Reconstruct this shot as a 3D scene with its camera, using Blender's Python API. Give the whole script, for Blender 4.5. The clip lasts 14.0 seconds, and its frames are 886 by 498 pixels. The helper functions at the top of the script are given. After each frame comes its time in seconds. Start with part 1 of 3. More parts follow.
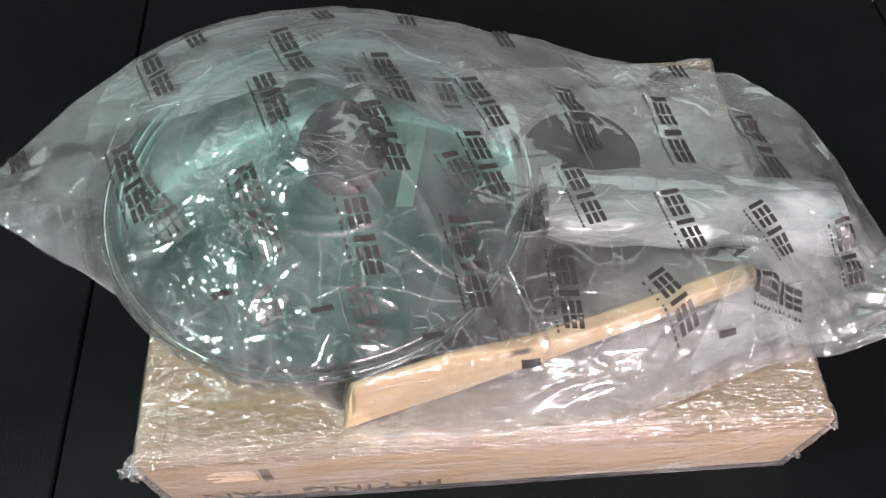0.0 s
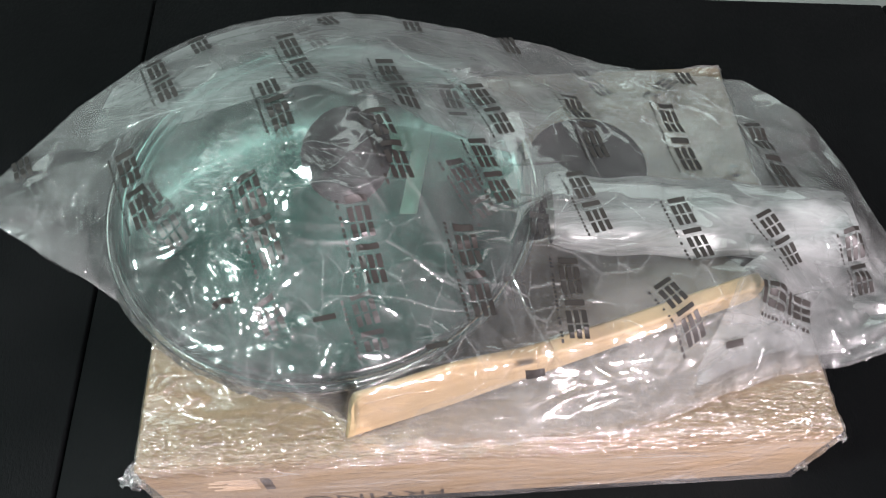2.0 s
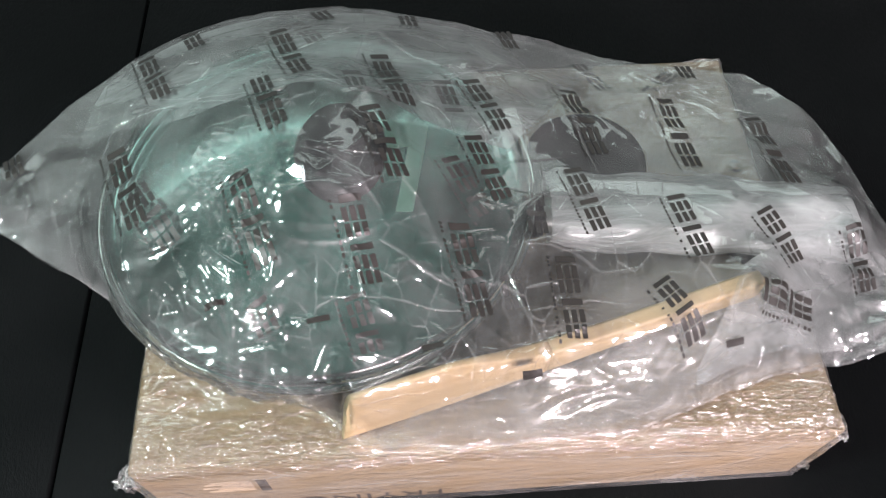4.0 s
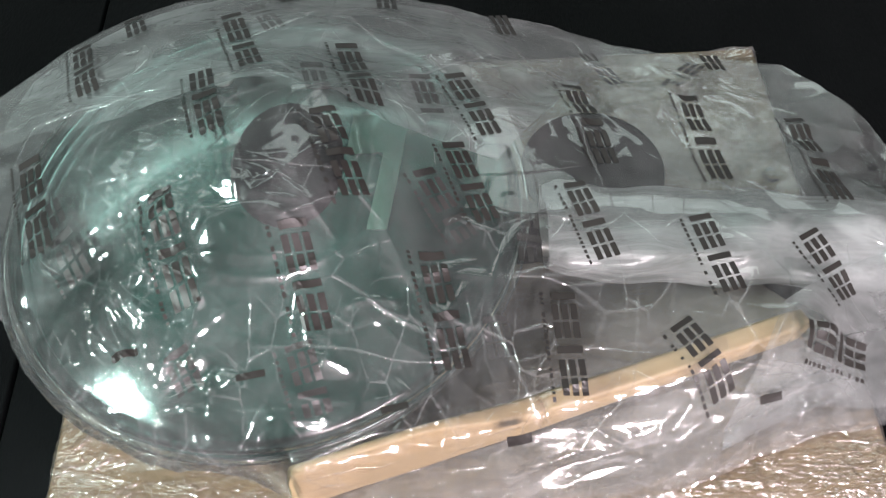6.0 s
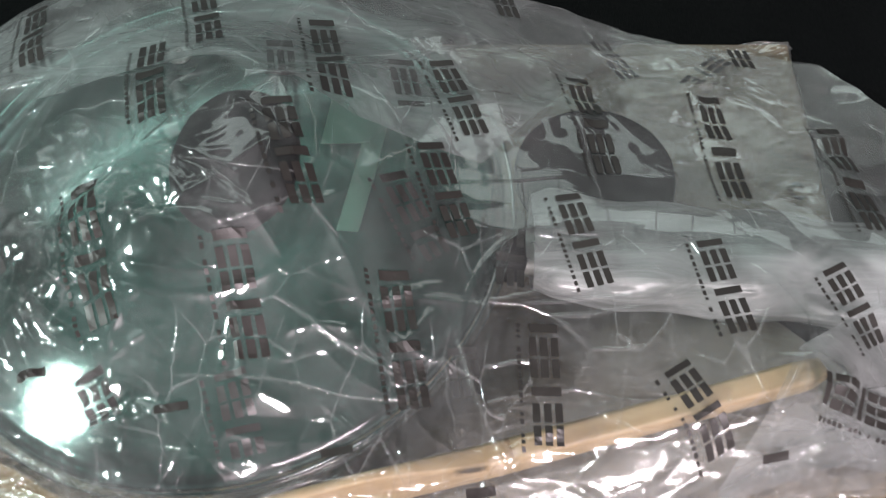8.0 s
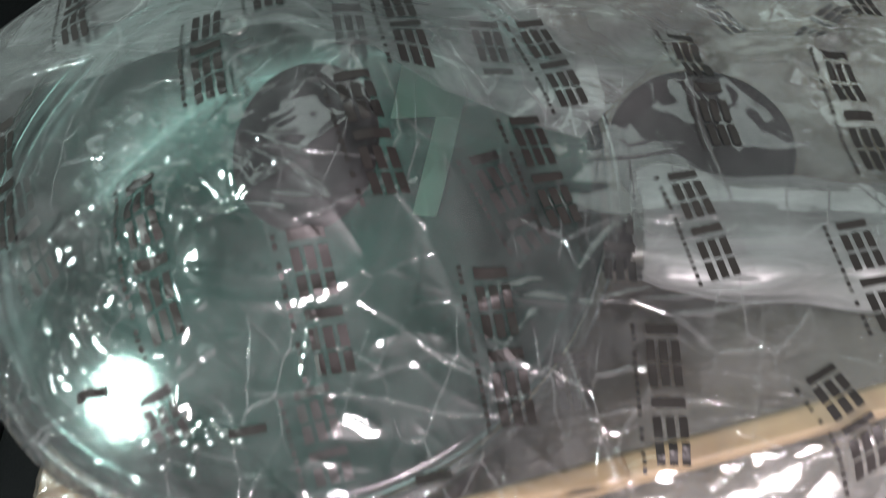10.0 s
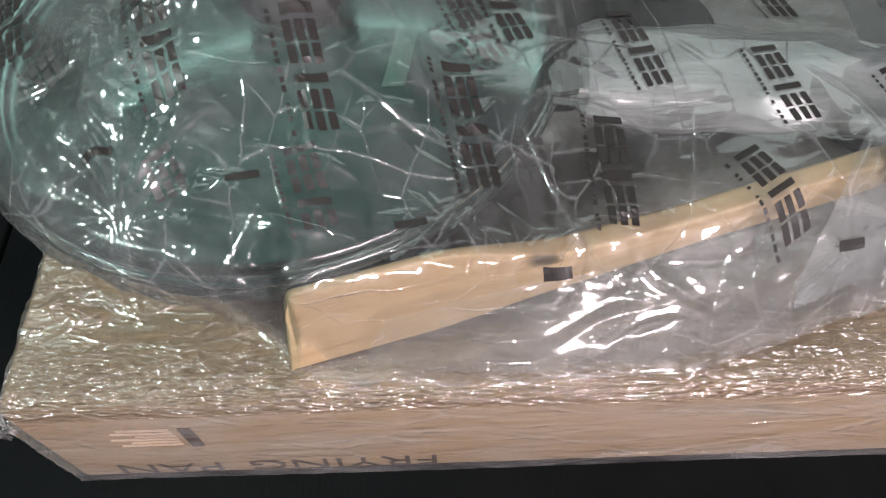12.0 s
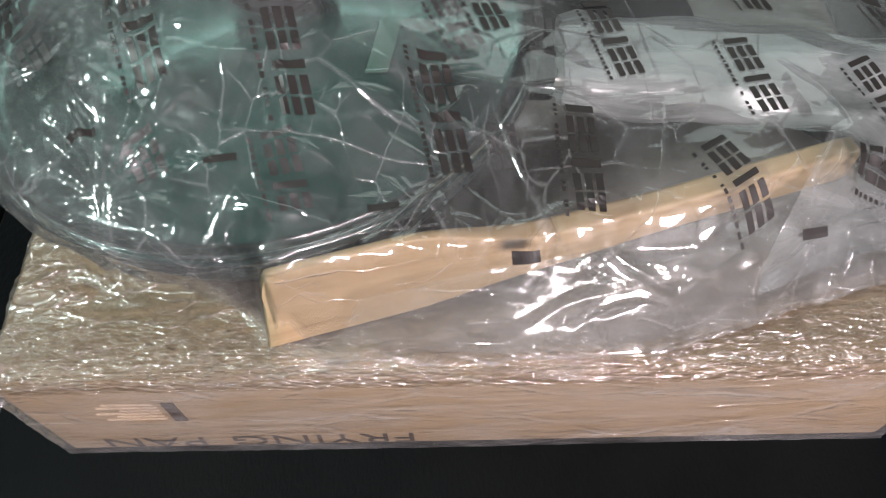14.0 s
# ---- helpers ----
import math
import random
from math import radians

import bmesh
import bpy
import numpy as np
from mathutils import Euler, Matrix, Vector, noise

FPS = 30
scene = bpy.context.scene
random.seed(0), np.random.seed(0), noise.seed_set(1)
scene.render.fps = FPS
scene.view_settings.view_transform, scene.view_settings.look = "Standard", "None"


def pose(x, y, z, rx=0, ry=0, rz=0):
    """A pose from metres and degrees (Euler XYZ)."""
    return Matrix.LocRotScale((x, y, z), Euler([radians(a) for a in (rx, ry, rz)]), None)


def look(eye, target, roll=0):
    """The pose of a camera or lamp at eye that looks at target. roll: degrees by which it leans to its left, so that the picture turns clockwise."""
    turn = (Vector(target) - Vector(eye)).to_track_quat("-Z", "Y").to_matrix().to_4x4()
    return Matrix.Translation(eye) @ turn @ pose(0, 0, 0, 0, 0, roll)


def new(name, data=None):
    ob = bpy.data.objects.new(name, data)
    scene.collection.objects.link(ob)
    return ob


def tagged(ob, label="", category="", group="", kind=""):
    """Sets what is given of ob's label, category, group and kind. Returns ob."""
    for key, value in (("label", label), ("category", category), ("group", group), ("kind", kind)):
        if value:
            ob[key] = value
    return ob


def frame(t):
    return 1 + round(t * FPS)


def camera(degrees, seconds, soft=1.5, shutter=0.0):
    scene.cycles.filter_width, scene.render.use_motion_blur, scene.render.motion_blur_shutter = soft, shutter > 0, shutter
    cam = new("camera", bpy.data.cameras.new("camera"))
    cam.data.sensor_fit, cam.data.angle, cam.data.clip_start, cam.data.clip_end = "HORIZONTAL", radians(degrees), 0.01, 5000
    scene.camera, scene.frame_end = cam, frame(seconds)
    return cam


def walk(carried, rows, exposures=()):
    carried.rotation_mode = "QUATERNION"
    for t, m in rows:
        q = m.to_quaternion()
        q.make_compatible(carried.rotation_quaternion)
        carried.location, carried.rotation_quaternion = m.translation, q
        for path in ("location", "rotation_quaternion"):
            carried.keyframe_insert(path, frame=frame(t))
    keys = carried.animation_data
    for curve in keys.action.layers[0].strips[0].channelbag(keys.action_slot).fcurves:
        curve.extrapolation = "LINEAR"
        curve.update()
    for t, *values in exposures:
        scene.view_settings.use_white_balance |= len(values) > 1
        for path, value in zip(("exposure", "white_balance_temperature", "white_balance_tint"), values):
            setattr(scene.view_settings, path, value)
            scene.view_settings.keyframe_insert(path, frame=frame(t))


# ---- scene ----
cam = camera(60.3, 14.0, soft=1.1, shutter=0.4)
PATH = [
    (0, (-0.048, -0.164, 0.643), (0.042, 0.88, -1.061), 1.1),
    (0.5, (-0.046, -0.165, 0.643), (0.034, 0.89, -1.054), 0.7),
    (1, (-0.044, -0.165, 0.644), (0.032, 0.889, -1.054), 0.5),
    (1.5, (-0.046, -0.16, 0.641), (0.031, 0.888, -1.061), 0.8),
    (2, (-0.046, -0.159, 0.641), (0.028, 0.894, -1.058), 0.6),
    (4.5, (-0.037, -0.144, 0.634), (0.025, 0.889, -1.077), -0.2),
    (5, (-0.028, -0.12, 0.613), (-0.011, 0.919, -1.096), -2.2),
    (5.5, (-0.015, -0.104, 0.593), (0.016, 0.951, -1.106), -1.6),
    (6, (-0.009, -0.081, 0.571), (0.004, 0.923, -1.16), -2.1),
    (6.5, (-0.001, -0.065, 0.554), (-0.028, 0.936, -1.178), -2.6),
    (7, (0.019, -0.076, 0.553), (-0.045, 0.929, -1.175), -1.8),
    (7.5, (0.029, -0.075, 0.547), (-0.026, 0.903, -1.197), -1.7),
    (7.7, (0.026, -0.06, 0.543), (-0.014, 0.899, -1.212), -1.6),
    (9.8, (-0.008, 0.029, 0.498), (-0.177, 0.83, -1.327), -11.1),
    (10, (-0.007, 0.002, 0.502), (-0.165, 0.832, -1.312), -10.4),
    (10.5, (-0.009, -0.053, 0.509), (-0.104, 0.802, -1.297), -6.8),
    (11, (-0.013, -0.105, 0.512), (-0.072, 0.808, -1.267), -4.2),
    (11.5, (-0.012, -0.136, 0.483), (-0.008, 0.942, -1.201), -2.3),
    (12, (-0.017, -0.142, 0.466), (-0.045, 0.94, -1.216), -3.4),
    (12.5, (-0.005, -0.151, 0.468), (-0.002, 0.945, -1.205), -2.3),
    (13, (-0.002, -0.154, 0.476), (-0.03, 0.937, -1.199), -2.9),
    (13.5, (-0.002, -0.152, 0.475), (-0.044, 0.914, -1.217), -3.7),
    (14, (-0.003, -0.15, 0.474), (-0.038, 0.904, -1.225), -3.0),
]
walk(cam, [(t, look(eye, target, roll)) for t, eye, target, roll in PATH],
     exposures=[(0, 0.15), (5, 0.08), (7.5, -0.25), (9.8, -0.35), (11, -0.45), (14, -0.45)])

# ---------------------------------------------------------------- plan
BX0, BX1, BY1, BH = -0.249, 0.256, 0.363, 0.112      # box: left, right, back, height (front at y = 0)
LID_X, LID_Y, RIM_Z, RIM_R = -0.110, 0.180, 0.186, 0.155
DOME = 0.026
KNOB_X, KNOB_Y, KNOB_RX, KNOB_RY = 0.021, -0.006, 0.031, 0.041      # knob on the lid: centre from the lid's, half widths

# ---------------------------------------------------------------- light
world = bpy.data.worlds.new("dim_room")
world.use_nodes = True
world.node_tree.nodes["Background"].inputs[0].default_value = (0.5, 0.55, 0.6, 1)
world.node_tree.nodes["Background"].inputs[1].default_value = 0.05
scene.world = world


def area_lamp(name, eye, target, w, h, watts, colour, shape="RECTANGLE"):
    data = bpy.data.lights.new(name, "AREA")
    data.shape, data.size, data.size_y, data.energy, data.color = shape, w, h, watts, colour
    ob = new(name, data)
    ob.matrix_world = look(eye, target)
    return ob


area_lamp("cool_ceiling_lamp", (-1.30, -0.22, 1.50), (-0.1, 0.15, 0.1), 0.40, 0.40, 38, (0.83, 1.0, 0.96), "DISK")
# added broad fill without a known fixture: brightens the film towards the back
area_lamp("unseen_rear_fill", (-0.15, 1.25, 1.64), (-0.10, 0.45, 0.1), 3.60, 1.20, 18, (0.86, 1.0, 0.96))
area_lamp("warm_standing_lamp", (0.60, -1.45, 1.02), (0.1, 0.1, 0.1), 0.90, 0.24, 86, (1.0, 0.845, 0.90))


# ---------------------------------------------------------------- materials
class Mat:
    """A node material under construction."""

    def __init__(self, name):
        self.m = bpy.data.materials.new(name)
        self.m.use_nodes = True
        self.t = self.m.node_tree
        self.bsdf = self.t.nodes["Principled BSDF"]
        self.out = self.t.nodes["Material Output"]
        self.co = self.t.nodes.new("ShaderNodeTexCoord").outputs["Object"]

    def node(self, kind, **sets):
        n = self.t.nodes.new(kind)
        for k, v in sets.items():
            n.inputs[k].default_value = v
        return n

    def link(self, a, b):
        self.t.links.new(a, b)

    def noise(self, scale, detail=4.0, rough=0.55, stretch=(1, 1, 1), distort=0.0):
        mp = self.node("ShaderNodeMapping")
        mp.inputs["Scale"].default_value = stretch
        self.link(self.co, mp.inputs["Vector"])
        n = self.node("ShaderNodeTexNoise", Scale=scale, Detail=detail, Roughness=rough, Distortion=distort)
        self.link(mp.outputs["Vector"], n.inputs["Vector"])
        return n.outputs["Fac"]

    def ramp(self, fac, stops):
        r = self.t.nodes.new("ShaderNodeValToRGB")
        while len(r.color_ramp.elements) < len(stops):
            r.color_ramp.elements.new(0.5)
        for e, (p, c) in zip(r.color_ramp.elements, stops):
            e.position, e.color = p, (*c, 1) if len(c) == 3 else c
        self.link(fac, r.inputs["Fac"])
        return r.outputs["Color"]

    def bump(self, heights, normal_input):
        """Chain of bumps: heights is a list of (socket, metres)."""
        last = None
        for h, d in heights:
            b = self.node("ShaderNodeBump", Strength=1.0, Distance=d)
            self.link(h, b.inputs["Height"])
            if last:
                self.link(last, b.inputs["Normal"])
            last = b.outputs["Normal"]
        for i in normal_input if isinstance(normal_input, list) else [normal_input]:
            self.link(last, i)


def grey(v):
    return (v, v, v)


def make_table():
    k = Mat("black_painted_board")
    n1, n2 = k.noise(7, 5, 0.6), k.noise(420, 3, 0.7, (1, 0.35, 1))
    k.link(k.ramp(n1, [(0.3, (0.0022, 0.0028, 0.0030)), (0.7, (0.0046, 0.0052, 0.0055))]), k.bsdf.inputs["Base Color"])
    k.link(k.ramp(n2, [(0.3, grey(0.42)), (0.7, grey(0.62))]), k.bsdf.inputs["Roughness"])
    k.bsdf.inputs["Specular IOR Level"].default_value = 0.06
    k.bump([(n2, 0.0006), (n1, 0.001)], k.bsdf.inputs["Normal"])
    return k.m


def make_card():
    k = Mat("brown_cardboard")
    fib, big, flute = k.noise(260, 4, 0.7, (0.25, 1, 1)), k.noise(9, 4, 0.6), k.noise(60, 3, 0.6, (0.12, 1, 1))
    k.link(k.ramp(big, [(0.25, (0.255, 0.195, 0.118)), (0.75, (0.325, 0.25, 0.158))]), k.bsdf.inputs["Base Color"])
    k.bsdf.inputs["Roughness"].default_value = 0.8
    k.bsdf.inputs["Specular IOR Level"].default_value = 0.2
    k.bump([(fib, 0.0003), (flute, 0.0006)], k.bsdf.inputs["Normal"])
    return k.m


def make_film(name, haze, gloss_rough, fine, coarse, tint=(0.97, 0.985, 0.98), gloss=0.6, base=0.075, veil=0.22, bunched=False, folds=(), grain=110, along=(1, 1, 1), streak=(1, 1, 1), whiten=0.0):
    """Clear polythene: mostly see-through, a little milky, with sharp glints on its creases."""
    k = Mat(name)
    k.t.nodes.remove(k.bsdf)
    clear = k.node("ShaderNodeBsdfTransparent", Color=(*tint, 1))
    milk = k.node("ShaderNodeBsdfDiffuse", Color=(0.80, 0.82, 0.82, 1))
    lit = k.node("ShaderNodeBsdfTranslucent", Color=(0.80, 0.82, 0.82, 1))
    soft = k.node("ShaderNodeMixShader", Fac=0.5)
    k.link(milk.outputs[0], soft.inputs[1])
    k.link(lit.outputs[0], soft.inputs[2])
    shine = k.node("ShaderNodeBsdfGlossy", Color=(1, 1, 1, 1), Roughness=gloss_rough)
    fog = k.noise(16, 5, 0.62, streak, 1.0)
    hz = k.node("ShaderNodeMapRange")
    hz.inputs["From Min"].default_value, hz.inputs["From Max"].default_value = 0.38, 0.72
    hz.inputs["To Min"].default_value, hz.inputs["To Max"].default_value = haze * 0.35, haze * 2.2
    k.link(fog, hz.inputs["Value"])
    m1 = k.node("ShaderNodeMixShader")
    k.link(clear.outputs[0], m1.inputs[1])
    k.link(soft.outputs[0], m1.inputs[2])
    fr = k.node("ShaderNodeLayerWeight", Blend=0.18)
    amount = k.t.nodes.new("ShaderNodeMath")
    amount.operation, amount.use_clamp = "MULTIPLY_ADD", True
    k.link(fr.outputs["Fresnel"], amount.inputs[0])
    amount.inputs[1].default_value, amount.inputs[2].default_value = gloss, base
    m2 = k.node("ShaderNodeMixShader")
    k.link(amount.outputs[0], m2.inputs["Fac"])
    k.link(m1.outputs[0], m2.inputs[1])
    sheen = k.node("ShaderNodeBsdfGlossy", Color=(1, 1, 1, 1), Roughness=0.34)
    both = k.node("ShaderNodeMixShader", Fac=veil)
    k.link(shine.outputs[0], both.inputs[1])
    k.link(sheen.outputs[0], both.inputs[2])
    k.link(both.outputs[0], m2.inputs[2])
    k.link(m2.outputs[0], k.out.inputs["Surface"])
    heights = []
    for scale, depth, width, stretch in folds:
        mp = k.node("ShaderNodeMapping")
        mp.inputs["Scale"].default_value = stretch
        bend = k.node("ShaderNodeTexNoise", Scale=scale * 0.5, Detail=2.0)
        k.link(k.co, bend.inputs["Vector"])
        mixv = k.node("ShaderNodeVectorMath")
        mixv.operation = "MULTIPLY_ADD"
        k.link(bend.outputs["Color"], mixv.inputs[0])
        mixv.inputs[1].default_value = (0.40 / scale,) * 3
        k.link(k.co, mixv.inputs[2])
        k.link(mixv.outputs[0], mp.inputs["Vector"])
        vor = k.node("ShaderNodeTexVoronoi", Scale=scale)
        vor.feature = "DISTANCE_TO_EDGE"
        k.link(mp.outputs["Vector"], vor.inputs["Vector"])
        up = k.node("ShaderNodeMapRange")
        up.interpolation_type = "SMOOTHSTEP"
        up.inputs["From Max"].default_value = width * scale
        up.inputs["To Min"].default_value, up.inputs["To Max"].default_value = 1.0, 0.0
        k.link(vor.outputs["Distance"], up.inputs["Value"])
        gate = k.node("ShaderNodeMapRange")
        gate.inputs["From Min"].default_value, gate.inputs["From Max"].default_value = 0.42, 0.62
        k.link(k.noise(scale * 0.45, 2, 0.5), gate.inputs["Value"])
        mul = k.t.nodes.new("ShaderNodeMath")
        mul.operation = "MULTIPLY"
        k.link(up.outputs["Result"], mul.inputs[0])
        k.link(gate.outputs["Result"], mul.inputs[1])
        heights.append((mul.outputs[0], depth))
    # creases turn the film white
    milkiness = hz.outputs["Result"]
    for crease, _ in heights:
        add = k.t.nodes.new("ShaderNodeMath")
        add.operation, add.use_clamp = "MULTIPLY_ADD", True
        k.link(crease, add.inputs[0])
        add.inputs[1].default_value = whiten
        k.link(milkiness, add.inputs[2])
        milkiness = add.outputs[0]
    k.link(milkiness, m1.inputs["Fac"])
    grit = k.noise(grain, 2, 0.5, along, 0.8)
    if bunched:
        # loose, gathered film along the front and the ends of the box; tighter patches between
        xyz = k.node("ShaderNodeSeparateXYZ")
        k.link(k.co, xyz.inputs[0])
        patch = k.node("ShaderNodeMapRange")
        patch.inputs["From Min"].default_value, patch.inputs["From Max"].default_value = 0.56, 0.70
        patch.inputs["To Min"].default_value = 0.015
        k.link(k.noise(13, 3, 0.6, (0.7, 1, 1)), patch.inputs["Value"])
        edge = k.node("ShaderNodeMapRange")
        edge.inputs["From Min"].default_value, edge.inputs["From Max"].default_value = 0.014, 0.042
        edge.inputs["To Min"].default_value, edge.inputs["To Max"].default_value = 1.0, 0.0
        k.link(xyz.outputs["Y"], edge.inputs["Value"])
        most = k.t.nodes.new("ShaderNodeMath")
        most.operation = "MAXIMUM"
        k.link(patch.outputs["Result"], most.inputs[0])
        k.link(edge.outputs["Result"], most.inputs[1])
        mul = k.t.nodes.new("ShaderNodeMath")
        mul.operation = "MULTIPLY"
        k.link(grit, mul.inputs[0])
        k.link(most.outputs[0], mul.inputs[1])
        grit = mul.outputs[0]
    heights += [(k.noise(22, 3, 0.5, (1, 1, 1), 1.2), coarse), (grit, fine)]
    k.bump(heights, [shine.inputs["Normal"], sheen.inputs["Normal"], fr.inputs["Normal"]])
    return k.m


def make_plain(name, colour, rough=0.5, metal=0.0, grain=0.0, scale=120, vary=0.2, spec=0.5):
    k = Mat(name)
    n, w = k.noise(scale, 4, 0.6), k.noise(scale / 9, 4, 0.6)
    lo, hi = [tuple(c * f for c in colour) for f in (1 - vary, 1 + vary)]
    k.link(k.ramp(w, [(0.3, lo), (0.7, hi)]), k.bsdf.inputs["Base Color"])
    k.link(k.ramp(n, [(0.3, grey(max(0.03, rough - 0.08))), (0.7, grey(rough + 0.08))]), k.bsdf.inputs["Roughness"])
    k.bsdf.inputs["Metallic"].default_value = metal
    k.bsdf.inputs["Specular IOR Level"].default_value = spec
    if grain:
        k.bump([(n, grain)], k.bsdf.inputs["Normal"])
    return k.m


def make_wood():
    k = Mat("pale_beech_wood")
    g, w = k.noise(90, 5, 0.65, (0.06, 1, 1), 0.6), k.noise(7, 3, 0.5)
    k.link(k.ramp(g, [(0.3, (0.36, 0.255, 0.14)), (0.55, (0.45, 0.335, 0.195)), (0.75, (0.51, 0.39, 0.24))]), k.bsdf.inputs["Base Color"])
    k.bsdf.inputs["Roughness"].default_value = 0.5
    k.bump([(g, 0.0002), (w, 0.0004)], k.bsdf.inputs["Normal"])
    return k.m


def make_glass(name, tint, milky):
    k = Mat(name)
    k.t.nodes.remove(k.bsdf)
    clear = k.node("ShaderNodeBsdfTransparent", Color=(*tint, 1))
    shine = k.node("ShaderNodeBsdfGlossy", Color=(1, 1, 1, 1), Roughness=0.13)
    fr = k.node("ShaderNodeFresnel", IOR=1.38)
    mix = k.node("ShaderNodeMixShader")
    k.link(fr.outputs[0], mix.inputs["Fac"])
    milk = k.node("ShaderNodeBsdfDiffuse", Color=(0.56, 0.66, 0.64, 1))
    dull = k.node("ShaderNodeMixShader")
    smear = k.node("ShaderNodeMapRange")
    smear.inputs["From Min"].default_value, smear.inputs["From Max"].default_value = 0.3, 0.7
    smear.inputs["To Min"].default_value, smear.inputs["To Max"].default_value = milky * 0.2, milky
    k.link(k.noise(9, 4, 0.6), smear.inputs["Value"])
    k.link(smear.outputs["Result"], dull.inputs["Fac"])
    k.link(clear.outputs[0], dull.inputs[1])
    k.link(milk.outputs[0], dull.inputs[2])
    k.link(dull.outputs[0], mix.inputs[1])
    k.link(shine.outputs[0], mix.inputs[2])
    k.link(mix.outputs[0], k.out.inputs["Surface"])
    return k.m


M_TABLE, M_CARD, M_WOOD, M_GLASS = make_table(), make_card(), make_wood(), make_glass("green_tinted_lid_glass", (0.72, 0.89, 0.86), 0.05)
M_EDGE = make_glass("clear_rolled_glass", (0.90, 0.95, 0.93), 0.03)
M_BAG = make_film("clear_polythene_bag", 0.065, 0.03, 0.00004, 0.0003, base=0.12, veil=0.14, streak=(1.6, 0.7, 1), whiten=0.15, folds=((12, 0.0011, 0.0009, (1, 0.22, 1)), (24, 0.0009, 0.0007, (0.22, 1, 1)), (46, 0.0006, 0.0005, (1, 0.4, 1))))
M_FOLD = make_film("doubled_milky_film", 0.30, 0.12, 0.0001, 0.0008, tint=(0.93, 0.965, 0.955), base=0.05, streak=(0.5, 1.3, 1), whiten=0.2, folds=((12, 0.0008, 0.0012, (0.4, 1, 1)),))
M_UNDER = make_film("clear_polythene_underside", 0.15, 0.10, 0.0001, 0.001, base=0.06, streak=(0.6, 1.5, 1))
M_WRAP = make_film("stretch_wrap", 0.03, 0.07, 0.0060, 0.0008, (0.99, 0.98, 0.97), gloss=0.5, base=0.26, folds=((60, 0.0022, 0.0012, (0.25, 1, 1)), (150, 0.0016, 0.0008, (0.4, 1, 1))), grain=260, along=(0.4, 1, 1), bunched=True, veil=0.34, whiten=0.03)
M_TIGHT = make_film("tight_stretch_wrap", 0.15, 0.12, 0.0010, 0.0014, (0.99, 0.98, 0.97), gloss=0.5, base=0.08, folds=((50, 0.0014, 0.0016, (0.3, 1, 1)),), grain=200, along=(0.3, 1, 1), streak=(0.6, 1, 2), whiten=0.12)
M_SLEEVE = make_film("milky_foam_sleeve", 0.42, 0.20, 0.0001, 0.0006, gloss=0.3, base=0.05, folds=((60, 0.0012, 0.002, (0.05, 1, 1)),), streak=(0.1, 2, 2))
M_PALEINK = make_plain("pale_carton_print", (0.52, 0.42, 0.31), 0.8, vary=0.2)
M_INK = make_plain("black_bag_print", (0.022, 0.020, 0.018), 0.45, vary=0.3)
M_BOXINK = make_plain("dark_carton_print", (0.045, 0.032, 0.022), 0.75, vary=0.3)
M_PAN_IN = make_plain("grey_green_nonstick", (0.036, 0.115, 0.104), 0.75, 0.0, 0.0002, 500, 0.15, 0.15)
M_PAN_OUT = make_plain("dark_pan_enamel", (0.03, 0.045, 0.045), 0.3, 0.0, 0.0001, 300, 0.15)
M_STEEL = make_plain("brushed_steel", (0.50, 0.51, 0.49), 0.32, 1.0, 0.0001, 300, 0.06)
M_BLACK = make_plain("black_plastic", (0.010, 0.010, 0.011), 0.65, 0.0, 0.0002, 400, 0.25, 0.25)
M_PAPER = make_plain("white_paper", (0.50, 0.45, 0.40), 0.8, 0.0, 0.0002, 300, 0.05)
M_PLASTER = make_plain("dim_wall_paint", (0.22, 0.23, 0.23), 0.9, 0.0, 0.0006, 60, 0.08)
M_CEIL = make_plain("dark_ceiling_paint", (0.14, 0.15, 0.15), 0.9, 0.0, 0.0006, 60, 0.08)
M_FLOOR = make_plain("pale_floor", (0.55, 0.55, 0.54), 0.7, 0.0, 0.0006, 60, 0.15)


# ---------------------------------------------------------------- mesh helpers
def link_mesh(name, bm, material, smooth=True):
    me = bpy.data.meshes.new(name)
    bmesh.ops.recalc_face_normals(bm, faces=bm.faces[:])
    bm.to_mesh(me)
    bm.free()
    me.materials.append(material)
    if smooth:
        me.shade_smooth()
    return new(name, me)


def part(name, bm, material, parent, label="", smooth=True):
    ob = link_mesh(name, bm, material, smooth)
    ob.parent = parent
    return tagged(ob, label)


def data_part(name, verts, faces, material, parent, smooth=True):
    """A part from computed vertex and face arrays."""
    me = bpy.data.meshes.new(name)
    me.from_pydata(verts, [], faces)
    me.materials.append(material)
    if smooth:
        me.shade_smooth()
    ob = new(name, me)
    ob.parent = parent
    return ob


def thing(name, label, category, group="", kind="", at=(0, 0, 0)):
    ob = new(name)
    ob.location = at
    ob.empty_display_size = 0.02
    return tagged(ob, label, category, group, kind)


def box_bm(x0, x1, y0, y1, z0, z1, bevel=0.0, seg=2):
    bm = bmesh.new()
    bmesh.ops.create_cube(bm, size=1)
    bmesh.ops.scale(bm, vec=(x1 - x0, y1 - y0, z1 - z0), verts=bm.verts)
    bmesh.ops.translate(bm, vec=((x0 + x1) / 2, (y0 + y1) / 2, (z0 + z1) / 2), verts=bm.verts)
    if bevel:
        bmesh.ops.bevel(bm, geom=bm.edges[:], offset=bevel, segments=seg, profile=0.5, affect="EDGES")
    return bm


